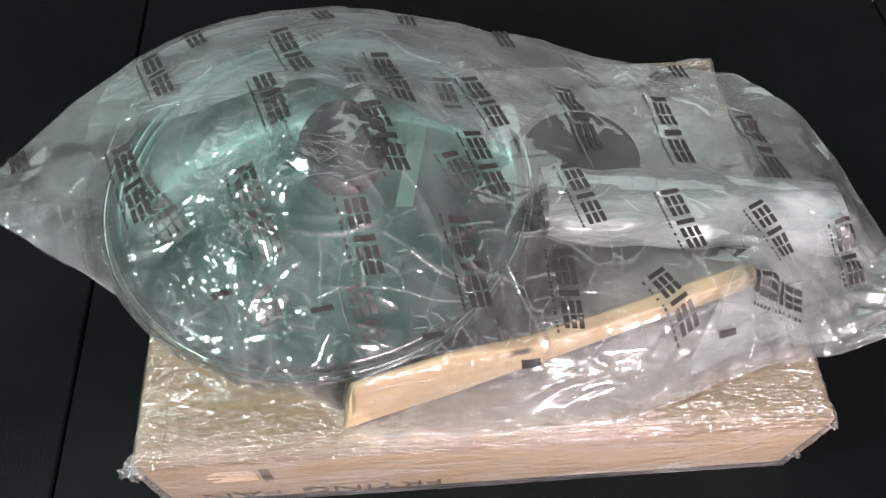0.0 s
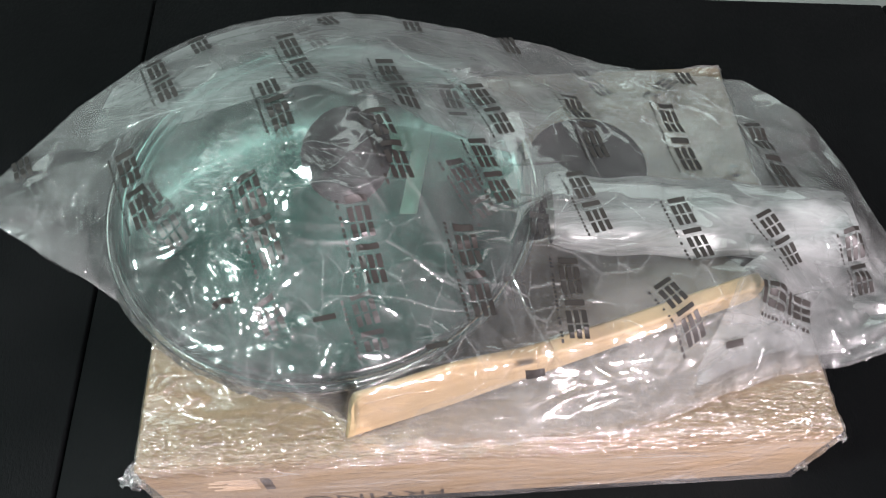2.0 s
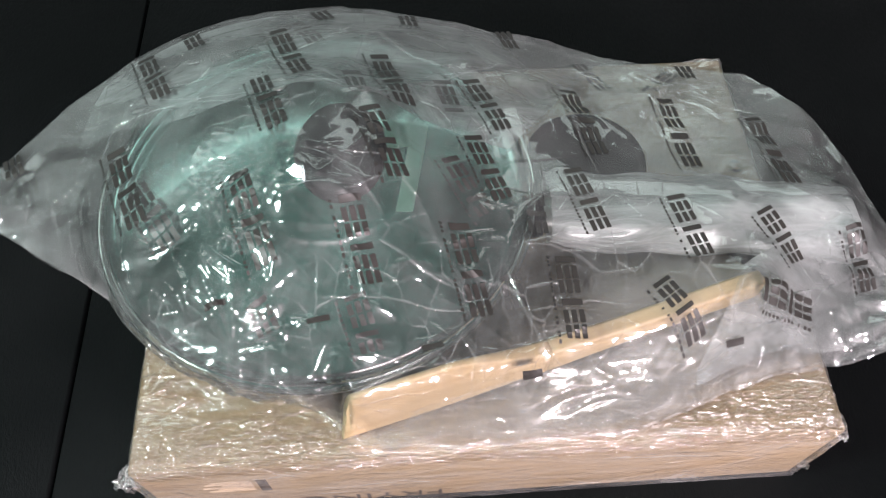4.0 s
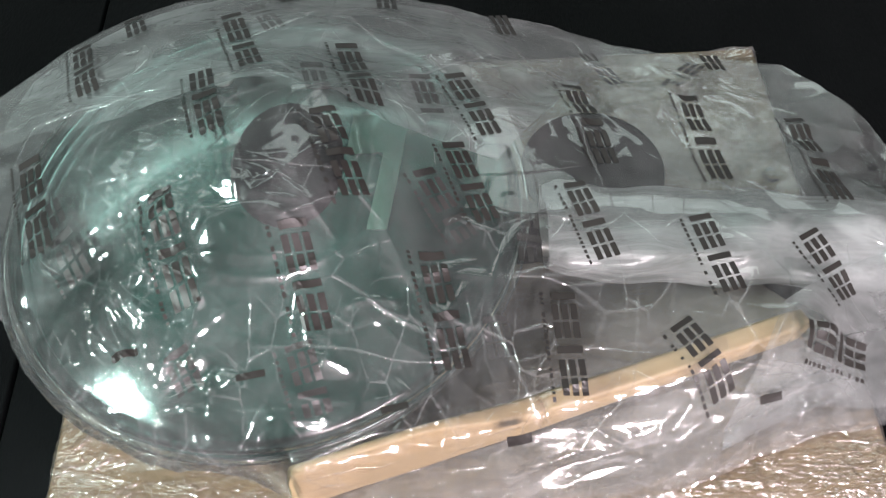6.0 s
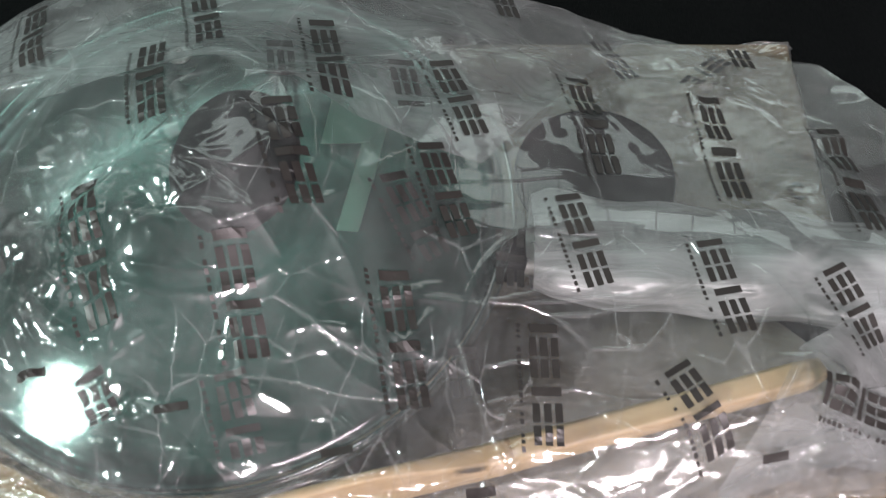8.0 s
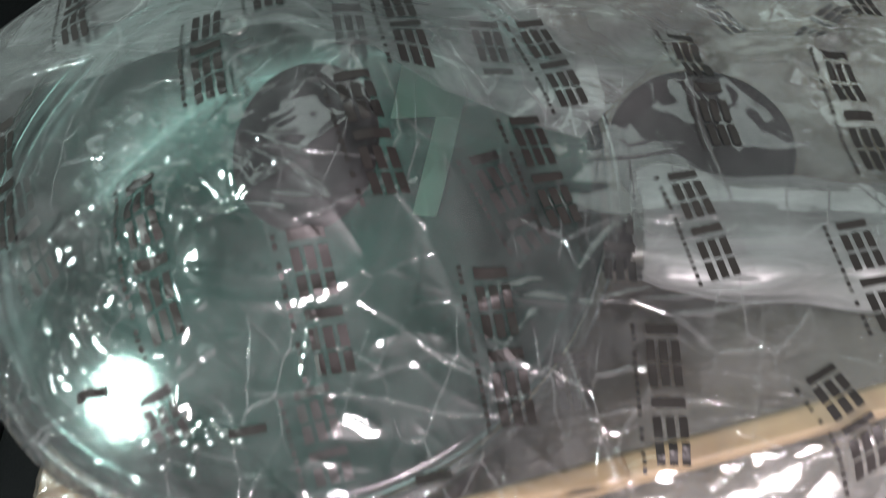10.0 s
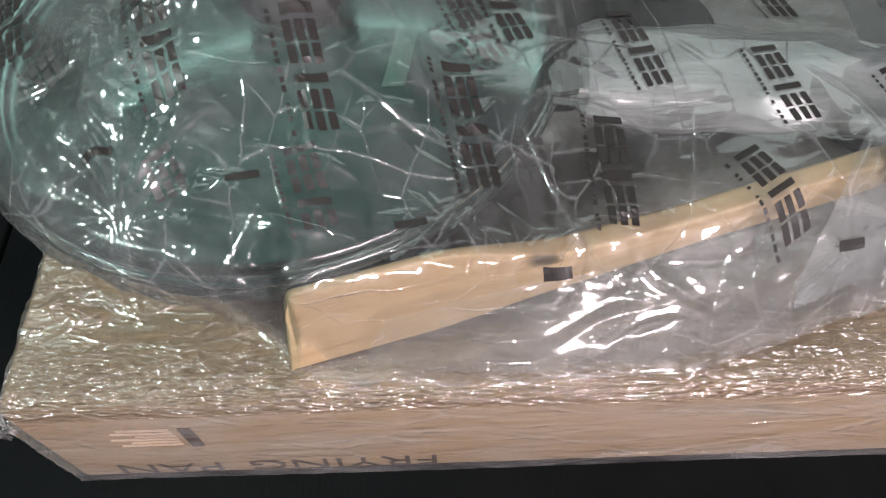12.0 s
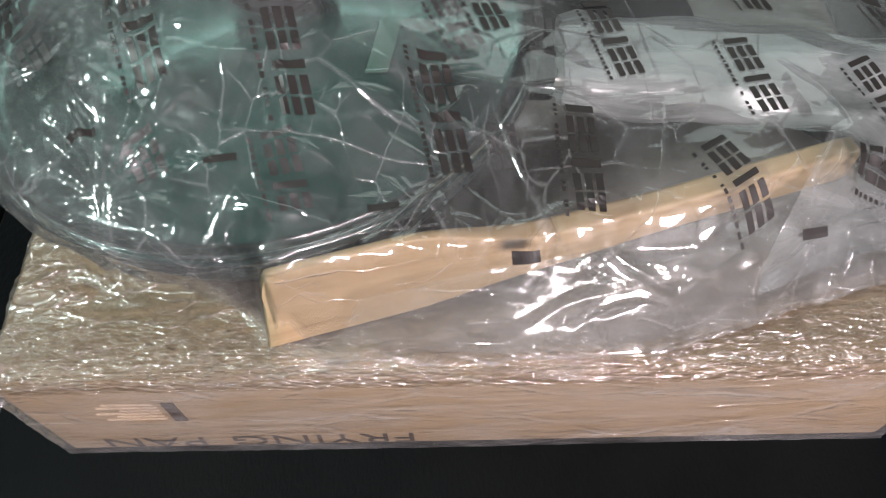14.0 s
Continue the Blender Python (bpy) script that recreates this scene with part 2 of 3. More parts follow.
def lathe_bm(profile, n=96, closed=True):
    """Turns a profile of (radius, height) round the z axis."""
    bm = bmesh.new()
    rings = []
    for r, z in profile:
        if r < 1e-6:
            rings.append([bm.verts.new((0, 0, z))])
        else:
            rings.append([bm.verts.new((r * math.cos(2 * math.pi * i / n), r * math.sin(2 * math.pi * i / n), z)) for i in range(n)])
    pairs = list(zip(rings, rings[1:])) + ([(rings[-1], rings[0])] if closed else [])
    for a, b in pairs:
        for i in range(n):
            j = (i + 1) % n
            if len(a) == 1 and len(b) == 1:
                continue
            if len(a) == 1:
                bm.faces.new((a[0], b[j], b[i]))
            elif len(b) == 1:
                bm.faces.new((a[i], a[j], b[0]))
            else:
                bm.faces.new((a[i], a[j], b[j], b[i]))
    return bm


def tube_bm(centres, radii, n=40, squash=(1, 1), cap=True):
    """A tube along x through the centres; each ring lies in the yz plane."""
    bm = bmesh.new()
    rings = []
    for c, r in zip(centres, radii):
        rings.append([bm.verts.new((c[0], c[1] + r * squash[0] * math.cos(2 * math.pi * i / n), c[2] + r * squash[1] * math.sin(2 * math.pi * i / n))) for i in range(n)])
    for a, b in zip(rings, rings[1:]):
        for i in range(n):
            j = (i + 1) % n
            bm.faces.new((a[i], a[j], b[j], b[i]))
    if cap:
        bm.faces.new(rings[0])
        bm.faces.new(rings[-1])
    return bm


# ---------------------------------------------------------------- smooth random fields
TABLE = np.random.RandomState(7).rand(256, 256)


def field(x, y, scale, seed=0):
    """Smooth value noise, 0 to 1, over arrays x and y in metres; scale in metres."""
    u, v = x / scale + 17.3 * seed + 500, y / scale + 9.1 * seed + 500
    i, j = np.floor(u).astype(int), np.floor(v).astype(int)
    f, g = u - i, v - j
    f, g = f * f * (3 - 2 * f), g * g * (3 - 2 * g)
    p = lambda a, b: TABLE[a % 256, b % 256]
    return (p(i, j) * (1 - f) + p(i + 1, j) * f) * (1 - g) + (p(i, j + 1) * (1 - f) + p(i + 1, j + 1) * f) * g


def tri(v):
    """Triangle wave, 0 to 1, of period 1: flat facets with sharp creases."""
    return np.abs((v % 1.0) * 2 - 1)


def cells(x, y, size, seed, angle=0.0, stretch=1.0):
    """Distances to the nearest and second nearest of scattered points, in units of size."""
    c, d = math.cos(angle), math.sin(angle)
    u, v = (x * c + y * d) / (size * stretch) + 300, (-x * d + y * c) / size + 300
    i, j = np.floor(u).astype(int), np.floor(v).astype(int)
    f1, f2 = np.full_like(x, 9.0), np.full_like(x, 9.0)
    for a in (-1, 0, 1):
        for b in (-1, 0, 1):
            p, q = (i + a + 31 * seed) % 256, (j + b + 57 * seed) % 256
            r = np.hypot(i + a + TABLE[p, q] - u, j + b + TABLE[q, (p + 91) % 256] - v)
            f2 = np.minimum(f2, np.maximum(f1, r))
            f1 = np.minimum(f1, r)
    return f1, f2


def crumple(x, y, size, seed, angle=0.0, stretch=1.0, cover=0.5):
    """Flat facets that meet in straight valleys, 0 to 1; cover: how much of the sheet is folded."""
    wx, wy = x + 0.3 * size * (field(x, y, size, seed) - 0.5), y + 0.3 * size * (field(x, y, size, seed + 3) - 0.5)
    f1, f2 = cells(wx, wy, size, seed, angle, stretch)
    gate = np.clip((field(x, y, 2.2 * size, seed + 11) - (1 - cover)) * 5 + 0.5, 0, 1)
    return gate * np.clip((f2 - f1) / 0.7, 0, 1)


def facets(x, y, size, seed, angle=0.0, stretch=1.0):
    """Crumpled film of flat three-cornered facets, -0.5 to 0.5."""
    wx, wy = x + 0.25 * size * (field(x, y, 1.5 * size, seed) - 0.5), y + 0.25 * size * (field(x, y, 1.5 * size, seed + 3) - 0.5)
    c, d = math.cos(angle), math.sin(angle)
    u, v = (wx * c + wy * d) / (size * stretch) + 300, (-wx * d + wy * c) / size + 300
    u = u + 0.5 * v
    i, j = np.floor(u).astype(int), np.floor(v).astype(int)
    f, g = u - i, v - j
    p = lambda a, b: TABLE[(a + 31 * seed) % 256, (b + 57 * seed) % 256]
    a00, a10, a01, a11 = p(i, j), p(i + 1, j), p(i, j + 1), p(i + 1, j + 1)
    low = a00 + f * (a10 - a00) + g * (a01 - a00)
    top = a11 + (1 - f) * (a01 - a11) + (1 - g) * (a10 - a11)
    return np.where(f + g < 1, low, top) - 0.5


def make_ridges(count, spots, seed, scale=1.0):
    """Sharp pleats: each a slightly bent line with its place, direction, length, width and height."""
    rs = np.random.RandomState(seed)
    out = []
    for _ in range(count):
        cx, cy, sx, sy, turn, spread = spots[rs.choice(len(spots), p=[q[6] for q in spots])][:6]
        ln, wd = 0.014 + 0.045 * rs.rand() ** 2, (0.0014 + 0.0024 * rs.rand()) * max(scale, 0.6)
        out.append((cx + sx * rs.randn(), cy + sy * rs.randn(), turn + spread * rs.randn(), ln, wd, scale * wd * (0.45 + 0.45 * rs.rand()), 7 * rs.randn()))
    return out


def pleats(x, y, lines):
    total = np.zeros_like(x)
    for cx, cy, a, ln, wd, ht, bend in lines:
        dx, dy = x - cx, y - cy
        u, v = dx * math.cos(a) + dy * math.sin(a), -dx * math.sin(a) + dy * math.cos(a)
        v = v - bend * u * u
        total = np.maximum(total, ht * np.exp(-np.abs(v) / wd) * np.clip(1.6 * (1 - (u / ln) ** 2), 0, 1))
    return total


def rays(x, y, cx, cy, count, reach, seed):
    """Folds that run out from a gathered point."""
    dx, dy = x - cx, y - cy
    r = np.hypot(dx, dy)
    a = np.arctan2(dy, dx) + 0.25 * (field(x, y, 0.03, seed) - 0.5)
    return tri(a * count / (2 * math.pi) + 0.2 * seed) * np.clip(r / 0.02, 0, 1) * np.exp(-r / reach)


# ---------------------------------------------------------------- setting
FLOOR_Z = -0.74
bm = box_bm(-2.6, 2.6, -2.4, 1.9, FLOOR_Z - 0.1, FLOOR_Z)
tagged(link_mesh("floor", bm, M_FLOOR, False), "plain pale floor of a dim room", "floor", kind="structure")
bm = box_bm(-2.6, 2.6, -2.4, 1.9, 1.70, 1.80)
tagged(link_mesh("ceiling", bm, M_CEIL, False), "dark painted ceiling of a dim room", "ceiling", kind="structure")
for nm, b in (("wall_north", (-2.6, 2.6, 1.9, 2.0)), ("wall_south", (-2.6, 2.6, -2.5, -2.4)), ("wall_west", (-2.7, -2.6, -2.4, 1.9)), ("wall_east", (2.6, 2.7, -2.4, 1.9))):
    tagged(link_mesh(nm, box_bm(*b, FLOOR_Z, 1.70), M_PLASTER, False), "plain painted wall of a dim room", "wall", kind="structure")

table = thing("table", "black painted table of wide boards with a narrow seam", "table", at=(0, 0, 0))
SEAMS = (-1.252, -0.352, 0.548, 1.248)
for s0, s1 in zip(SEAMS, SEAMS[1:]):
    bm = box_bm(s0 + 0.0013, s1 - 0.0013, -0.75, 0.60, -0.026, 0, 0.0022)
    for v in bm.verts:
        if v.co.y > 0.5:
            v.co.y += 0.019 - 0.102 * v.co.x
    part("board", bm, M_TABLE, table)
part("underframe", box_bm(-1.15, 1.15, -0.68, 0.42, -0.09, -0.026), M_TABLE, table)
for lx in (-1.1, 1.1):
    for ly in (-0.62, 0.36):
        part("leg", box_bm(lx - 0.035, lx + 0.035, ly - 0.035, ly + 0.035, FLOOR_Z, -0.088, 0.004), M_TABLE, table)


# ---------------------------------------------------------------- cardboard box in stretch wrap
def rounded_sheet(x0, x1, y0, y1, h, r, step):
    """Arrays of a rounded box skin (top and four sides, open below) as one grid of rows, unfolded from the middle of the top."""
    def edge(c0, c1):
        # path across the box along one axis: up one side, over the top, down the other
        out = []
        n = int(h / step)
        for i in range(n):
            out.append((c0, (h - r) * i / n))
        for i in range(7):
            a = math.pi / 2 * i / 6
            out.append((c0 + r - r * math.cos(a), h - r + r * math.sin(a)))
        n = int((c1 - c0 - 2 * r) / step)
        for i in range(1, n):
            out.append((c0 + r + (c1 - c0 - 2 * r) * i / n, h))
        for i in range(7):
            a = math.pi / 2 * i / 6
            out.append((c1 - r + r * math.sin(a), h - r + r * math.cos(a)))
        n = int(h / step)
        for i in range(1, n + 1):
            out.append((c1, (h - r) * (1 - i / n)))
        return np.array(out)
    return edge(x0, x1), edge(y0, y1)


TENSION = make_ridges(110, ((-0.20, 0.06, 0.035, 0.05, -0.12, 0.22, 0.35), (-0.06, 0.02, 0.10, 0.015, 0.1, 0.5, 0.25), (0.20, 0.03, 0.04, 0.02, -0.6, 0.3, 0.40)), 5, 0.35)
TENSION_SIDE = make_ridges(90, ((0.15, -0.06, 0.09, 0.03, 0.28, 0.2, 0.7), (-0.10, -0.06, 0.10, 0.03, 0.9, 0.5, 0.3)), 6, 0.5)


def build_box():
    box = thing("cardboard_box", "brown cardboard carton in clear stretch wrap, on the black table", "box")
    carton = part("carton", box_bm(BX0, BX1, 0, BY1, 0.0015, BH - 0.0025, 0.003, 3), M_CARD, box, "brown corrugated cardboard carton")
    # printed lettering, upside down on the front
    font = bpy.data.curves.new("lettering", "FONT")
    font.body, font.size, font.extrude, font.offset = "FRYING PAN", 0.024, 0.0001, -0.0002
    font.align_x, font.space_word = "LEFT", 1.35
    words = new("lettering", font)
    bpy.context.view_layer.update()
    dg = bpy.context.evaluated_depsgraph_get()
    me = bpy.data.meshes.new_from_object(words.evaluated_get(dg))
    bpy.data.objects.remove(words)
    co = np.array([v.co for v in me.vertices])
    wide = 0.190 / (co[:, 0].max() - co[:, 0].min())
    me.transform(Matrix.Diagonal((wide, 1, 1, 1)))
    me.materials.clear()
    me.materials.append(M_BOXINK)
    ob = new("lettering", me)
    ob.matrix_world = Matrix.Translation((-0.029, -0.0006, 0.0215)) @ pose(0, 0, 0, 90, 180, 0)
    ob.parent = box
    tagged(ob, "dark printed lettering, upside down")
    # a block of small unreadable print beside it
    part("print_bar", box_bm(-0.167, -0.160, -0.0008, 0.0006, 0.052, 0.080), M_BOXINK, box, smooth=False)
    for i, (a, b) in enumerate(((-0.205, -0.171), (-0.198, -0.171), (-0.208, -0.171), (-0.193, -0.171), (-0.205, -0.171), (-0.200, -0.172))):
        z = 0.055 + i * 0.0045
        part("print_bar", box_bm(a, b, -0.0008, 0.0006, z, z + 0.0014), M_PALEINK, box, smooth=False)
    # small handling marks on the top
    for cx, cy in ((0.232, 0.268), (0.222, 0.240), (0.238, 0.236)):
        bm = lathe_bm([(0.0042, 0), (0.0066, 0), (0.0066, 0.0007), (0.0042, 0.0007)], 20)
        bmesh.ops.translate(bm, vec=(cx, cy, BH - 0.0024), verts=bm.verts)
        bmesh.ops.delete(bm, geom=[f for f in bm.faces if f.calc_center_median().x > cx + 0.003], context="FACES")
        part("print_mark", bm, M_BOXINK, box, smooth=False)
    # the wrap: a skin with folds that bunch along the edges
    px, py = rounded_sheet(BX0 - 0.001, BX1 + 0.001, -0.001, BY1 + 0.001, BH - 0.001, 0.009, 0.0018)
    X, Y = np.meshgrid(px[:, 0], py[:, 0], indexing="ij")
    Z = np.minimum(*np.meshgrid(px[:, 1], py[:, 1], indexing="ij"))
    top = (Z > BH - 0.004)
    nearest = np.minimum(Y, np.minimum(X - BX0, BX1 - X))
    bunch = np.exp(-np.clip(nearest, 0, 1) / 0.03)
    S = Y - Z
    fine = 0.0030 * (facets(X, S, 0.009, 5, 0.15, 3.0) + 0.5) + 0.0018 * (facets(X, S, 0.0048, 8, 0.5, 2.5) + 0.5)
    broad = 0.0035 * (facets(X, S, 0.030, 9, 0.1, 3.5) + 0.5)
    band = np.exp(-np.clip(Y, 0, 1) / (0.016 + 0.016 * field(X, Y * 0, 0.05, 12)))
    slant = np.exp(-((X + 0.105 + 0.95 * (Y - 0.035)) / 0.013) ** 2) * (Y < 0.13)
    loose = np.clip(field(X, Y, 0.045, 19) * 4 - 2.7, 0, 1)
    lift = np.where(top, 0.0002 + fine * (0.06 + 2.1 * np.maximum(np.maximum(band, slant), np.maximum(0.6 * bunch ** 2, 0.7 * loose))) + 0.35 * broad + pleats(X, Y, TENSION), 0)
    side = np.where(top, 0, 0.0002 + 0.22 * fine + 0.35 * broad + 0.6 * pleats(X, -Z, TENSION_SIDE))
    cx, cy = (BX0 + BX1) / 2, BY1 / 2
    X2 = X + np.where(np.abs(X - cx) > (BX1 - BX0) / 2 - 0.004, np.sign(X - cx) * side, 0)
    Y2 = Y + np.where(np.abs(Y - cy) > BY1 / 2 - 0.004, np.sign(Y - cy) * side, 0)
    Z2 = Z + lift
    nx, ny = X.shape
    verts = np.stack([X2, Y2, Z2], -1).reshape(-1, 3)
    faces = [(i * ny + j, (i + 1) * ny + j, (i + 1) * ny + j + 1, i * ny + j + 1) for i in range(nx - 1) for j in range(ny - 1)
             if (Z[i, j] > 0.001 or Z[i + 1, j + 1] > 0.001)]
    film = data_part("stretch_wrap", verts.tolist(), faces, M_WRAP, box)
    tagged(film, "clear crinkled stretch wrap")
    film.data.materials.append(M_TIGHT)
    low = np.array([max(verts[v][2] for v in f) < BH - 0.010 for f in faces])
    film.data.polygons.foreach_set("material_index", low.astype(np.int32))
    part("flap", box_bm(BX0 + 0.021, BX1 - 0.021, 0.004, BY1 - 0.004, BH - 0.0036, BH - 0.0017, 0.0006), M_CARD, box, "cardboard closing flap")
    # loose ears of film at the corners
    rs = np.random.RandomState(3)
    for ex, ey, ez, dx, dy, big in ((BX0, 0, BH - 0.004, -0.9, -0.5, 1.0), (BX0, 0, BH - 0.018, -0.8, -0.7, 0.7), (BX1, 0, BH - 0.010, 0.8, -0.5, 0.6), (BX1, 0, 0.030, 0.7, -0.6, 0.7), (BX1, BY1, BH - 0.004, 0.5, 0.9, 0.5)):
        bm = bmesh.new()
        grid = []
        for i in range(9):
            f = i / 8
            row = []
            for j in range(6):
                g = (j / 5 - 0.5) * (1 - 0.75 * f)
                out = 0.013 * big * f
                row.append(bm.verts.new((ex + dx * (out - 0.003) - dy * 0.018 * big * g + 0.0016 * rs.randn() * f, ey + dy * (out - 0.003) + dx * 0.018 * big * g + 0.0016 * rs.randn() * f, ez + 0.0022 * rs.randn() * (0.3 + f) - 0.004 * f)))
            grid.append(row)
        for a, b in zip(grid, grid[1:]):
            for j in range(5):
                bm.faces.new((a[j], a[j + 1], b[j + 1], b[j]))
        part("film_ear", bm, M_WRAP, box, "loose ear of stretch wrap")
    return box


build_box()


# ---------------------------------------------------------------- pan, lid, sleeve, utensils
PAN_Z = BH + 0.008


def build_pan():
    pan = thing("frying_pan", "deep grey-green frying pan with a long handle, on the box", "pan", at=(LID_X, LID_Y, PAN_Z))
    h = RIM_Z - PAN_Z - 0.006
    outer = [(0, 0), (0.112, 0), (0.124, 0.004), (0.138, 0.018), (0.149, 0.040), (0.153, h - 0.002)]
    inner = [(0.1515, h), (0.149, h - 0.002)] + [(0.149 * math.cos(a), h - 0.002 - (h - 0.008) * math.sin(a) ** 0.9) for a in (math.pi / 2 * i / 14 for i in range(1, 14))] + [(0, 0.005)]
    part("body", lathe_bm(outer + [(0.1525, h)], 96, False), M_PAN_OUT, pan, "dark enamelled outside")
    part("lining", lathe_bm([(0.1525, h)] + inner, 96, False), M_PAN_IN, pan, "grey-green non-stick lining")
    xs = np.linspace(0.148, 0.385, 16)
    cs = [(x, -0.026 + 0.012 * (0.385 - x) / 0.24, 0.040 - 0.028 * (x - 0.148) / 0.24) for x in xs]
    part("handle", tube_bm(cs, [0.011 + 0.005 * math.sin((x - 0.148) / 0.237 * math.pi) for x in xs], 24, (1.2, 0.8)), M_STEEL, pan, "brushed steel handle")
    part("bracket", box_bm(0.140, 0.165, -0.030, 0.006, 0.026, 0.050, 0.004), M_BLACK, pan, "black handle bracket")
    for y in (-0.020, -0.004):
        bm = bmesh.new()
        bmesh.ops.create_uvsphere(bm, u_segments=16, v_segments=8, radius=0.005)
        bmesh.ops.scale(bm, vec=(0.5, 1, 1), verts=bm.verts)
        bmesh.ops.translate(bm, vec=(0.1455, y, 0.044), verts=bm.verts)
        part("rivet", bm, M_STEEL, pan)
    return pan


def dome_z(r):
    big = (RIM_R ** 2 + DOME ** 2) / (2 * DOME)
    return np.sqrt(np.maximum(big ** 2 - np.asarray(r) ** 2, 0)) - big + DOME


def build_lid():
    lid = thing("glass_lid", "green-tinted domed glass lid with a rolled edge, on the pan", "lid", at=(LID_X, LID_Y, RIM_Z))
    rs = np.linspace(0, RIM_R - 0.003, 20)
    top = [(float(r), float(dome_z(r)) + 0.003) for r in rs]
    low = [(float(r), float(dome_z(r)) - 0.001) for r in rs[::-1]]
    part("glass", lathe_bm(top + low, 128, False), M_GLASS, lid, "green-tinted domed glass")
    ring = [(RIM_R - 0.0035, 0.0032), (RIM_R, 0.0038), (RIM_R + 0.0022, 0.002), (RIM_R + 0.0028, -0.002), (RIM_R + 0.001, -0.0045), (RIM_R - 0.002, -0.004), (RIM_R - 0.0035, -0.001)]
    part("rim", lathe_bm(ring, 128), M_EDGE, lid, "thick rolled glass edge")
    part("seal", lathe_bm([(RIM_R - 0.010, -0.0062), (RIM_R - 0.004, -0.0062), (RIM_R - 0.004, -0.0015), (RIM_R - 0.010, -0.002)], 96), M_PAN_OUT, lid)
    # knob: a broad upright grip on a collar
    z0 = DOME + 0.003
    collar = part("collar", lathe_bm([(0, z0 - 0.004), (0.017, z0 - 0.004), (0.019, z0), (0.016, z0 + 0.004), (0, z0 + 0.004)], 40, False), M_STEEL, lid)
    bm = lathe_bm([(0, z0 + 0.002), (0.020, z0 + 0.002), (0.026, z0 + 0.006), (0.033, z0 + 0.014), (0.0345, z0 + 0.020), (0.031, z0 + 0.0255), (0.020, z0 + 0.0285), (0, z0 + 0.029)], 56, False)
    bmesh.ops.scale(bm, vec=(KNOB_RX / 0.0345, KNOB_RY / 0.0345, 1), verts=bm.verts)
    bmesh.ops.translate(bm, vec=(KNOB_X, KNOB_Y, 0), verts=bm.verts)
    part("knob", bm, M_BLACK, lid, "broad black plastic knob")
    collar.location = (KNOB_X, KNOB_Y, 0)
    vr = 0.082
    bm = lathe_bm([(0.0025, 0), (0.006, 0), (0.007, 0.0012), (0.005, 0.002), (0.0025, 0.0012)], 24)
    bmesh.ops.translate(bm, vec=(-0.03, vr, float(dome_z(0.087)) + 0.0032), verts=bm.verts)
    part("vent", bm, M_STEEL, lid, "small steel vent ring")
    return lid


def draped_strip(x0, x1, y0, y1, fz, nx=6, ny=12, t=0.0006):
    bm = bmesh.new()
    g = [[[bm.verts.new((x0 + (x1 - x0) * i / nx, y0 + (y1 - y0) * j / ny, fz(x0 + (x1 - x0) * i / nx, y0 + (y1 - y0) * j / ny) + k * t)) for j in range(ny + 1)] for i in range(nx + 1)] for k in (0, 1)]
    for k in (0, 1):
        for i in range(nx):
            for j in range(ny):
                bm.faces.new((g[k][i][j], g[k][i + 1][j], g[k][i + 1][j + 1], g[k][i][j + 1]))
    for i in range(nx):
        for j in (0, ny):
            bm.faces.new((g[0][i][j], g[0][i + 1][j], g[1][i + 1][j], g[1][i][j]))
    for j in range(ny):
        for i in (0, nx):
            bm.faces.new((g[0][i][j], g[0][i][j + 1], g[1][i][j + 1], g[1][i][j]))
    return bm


def slanted_strip(corner, along, across, fz, t=0.0006):
    """A strip of paper laid on a curved floor, from one corner along two directions."""
    bm = draped_strip(0, 1, 0, 1, lambda u, v: fz(corner[0] + u * across[0] + v * along[0], corner[1] + u * across[1] + v * along[1]), t=t)
    for v in bm.verts:
        u, w = v.co.x, v.co.y
        v.co.x, v.co.y = corner[0] + u * across[0] + w * along[0], corner[1] + u * across[1] + w * along[1]
    return bm


def build_tag():
    h = RIM_Z - PAN_Z - 0.006

    def lining(x, y):
        r = min(math.hypot(x - LID_X, y - LID_Y) / 0.149, 0.98)
        return PAN_Z + h - 0.002 - (h - 0.008) * math.sqrt(1 - r * r) ** 0.9 + 0.0022
    tag = thing("paper_leaflet", "pale folded paper leaflet lying in the pan under the lid", "leaflet")
    part("strip", slanted_strip((-0.057, 0.192), (0.019, 0.088), (0.014, -0.002), lining), M_PAPER, tag, smooth=False)
    part("wing", slanted_strip((-0.071, 0.252), (0.006, 0.030), (0.032, -0.002), lambda x, y: lining(x, y) + 0.0009), M_PAPER, tag, smooth=False)
    return tag


def build_sleeve():
    """Rolled foam film round the handle, open at both ends."""
    bm = bmesh.new()
    n, turns = 150, 2.35
    xs = np.linspace(0.058, 0.292, 60)
    grid = []
    for x in xs:
        f = (x - 0.058) / 0.234
        row = []
        for i in range(n + 1):
            a = 2 * math.pi * turns * i / n + 0.6
            r = 0.0245 + 0.0082 * i / n + 0.0012 * math.sin(5 * a + 9 * f) + 0.0014 * math.sin(23 * f + a)
            if f < 0.05:
                r *= 0.86 + 2.8 * f
            row.append(bm.verts.new((x, 0.168 - 0.012 * f + 1.06 * r * math.cos(a), 0.160 - 0.024 * f + 0.80 * r * math.sin(a))))
        grid.append(row)
    for a, b in zip(grid, grid[1:]):
        for i in range(n):
            bm.faces.new((a[i], a[i + 1], b[i + 1], b[i]))
    sleeve = thing("foam_sleeve", "milky rolled plastic sleeve round the pan handle", "packing sleeve")
    part("roll", bm, M_SLEEVE, sleeve)
    return sleeve


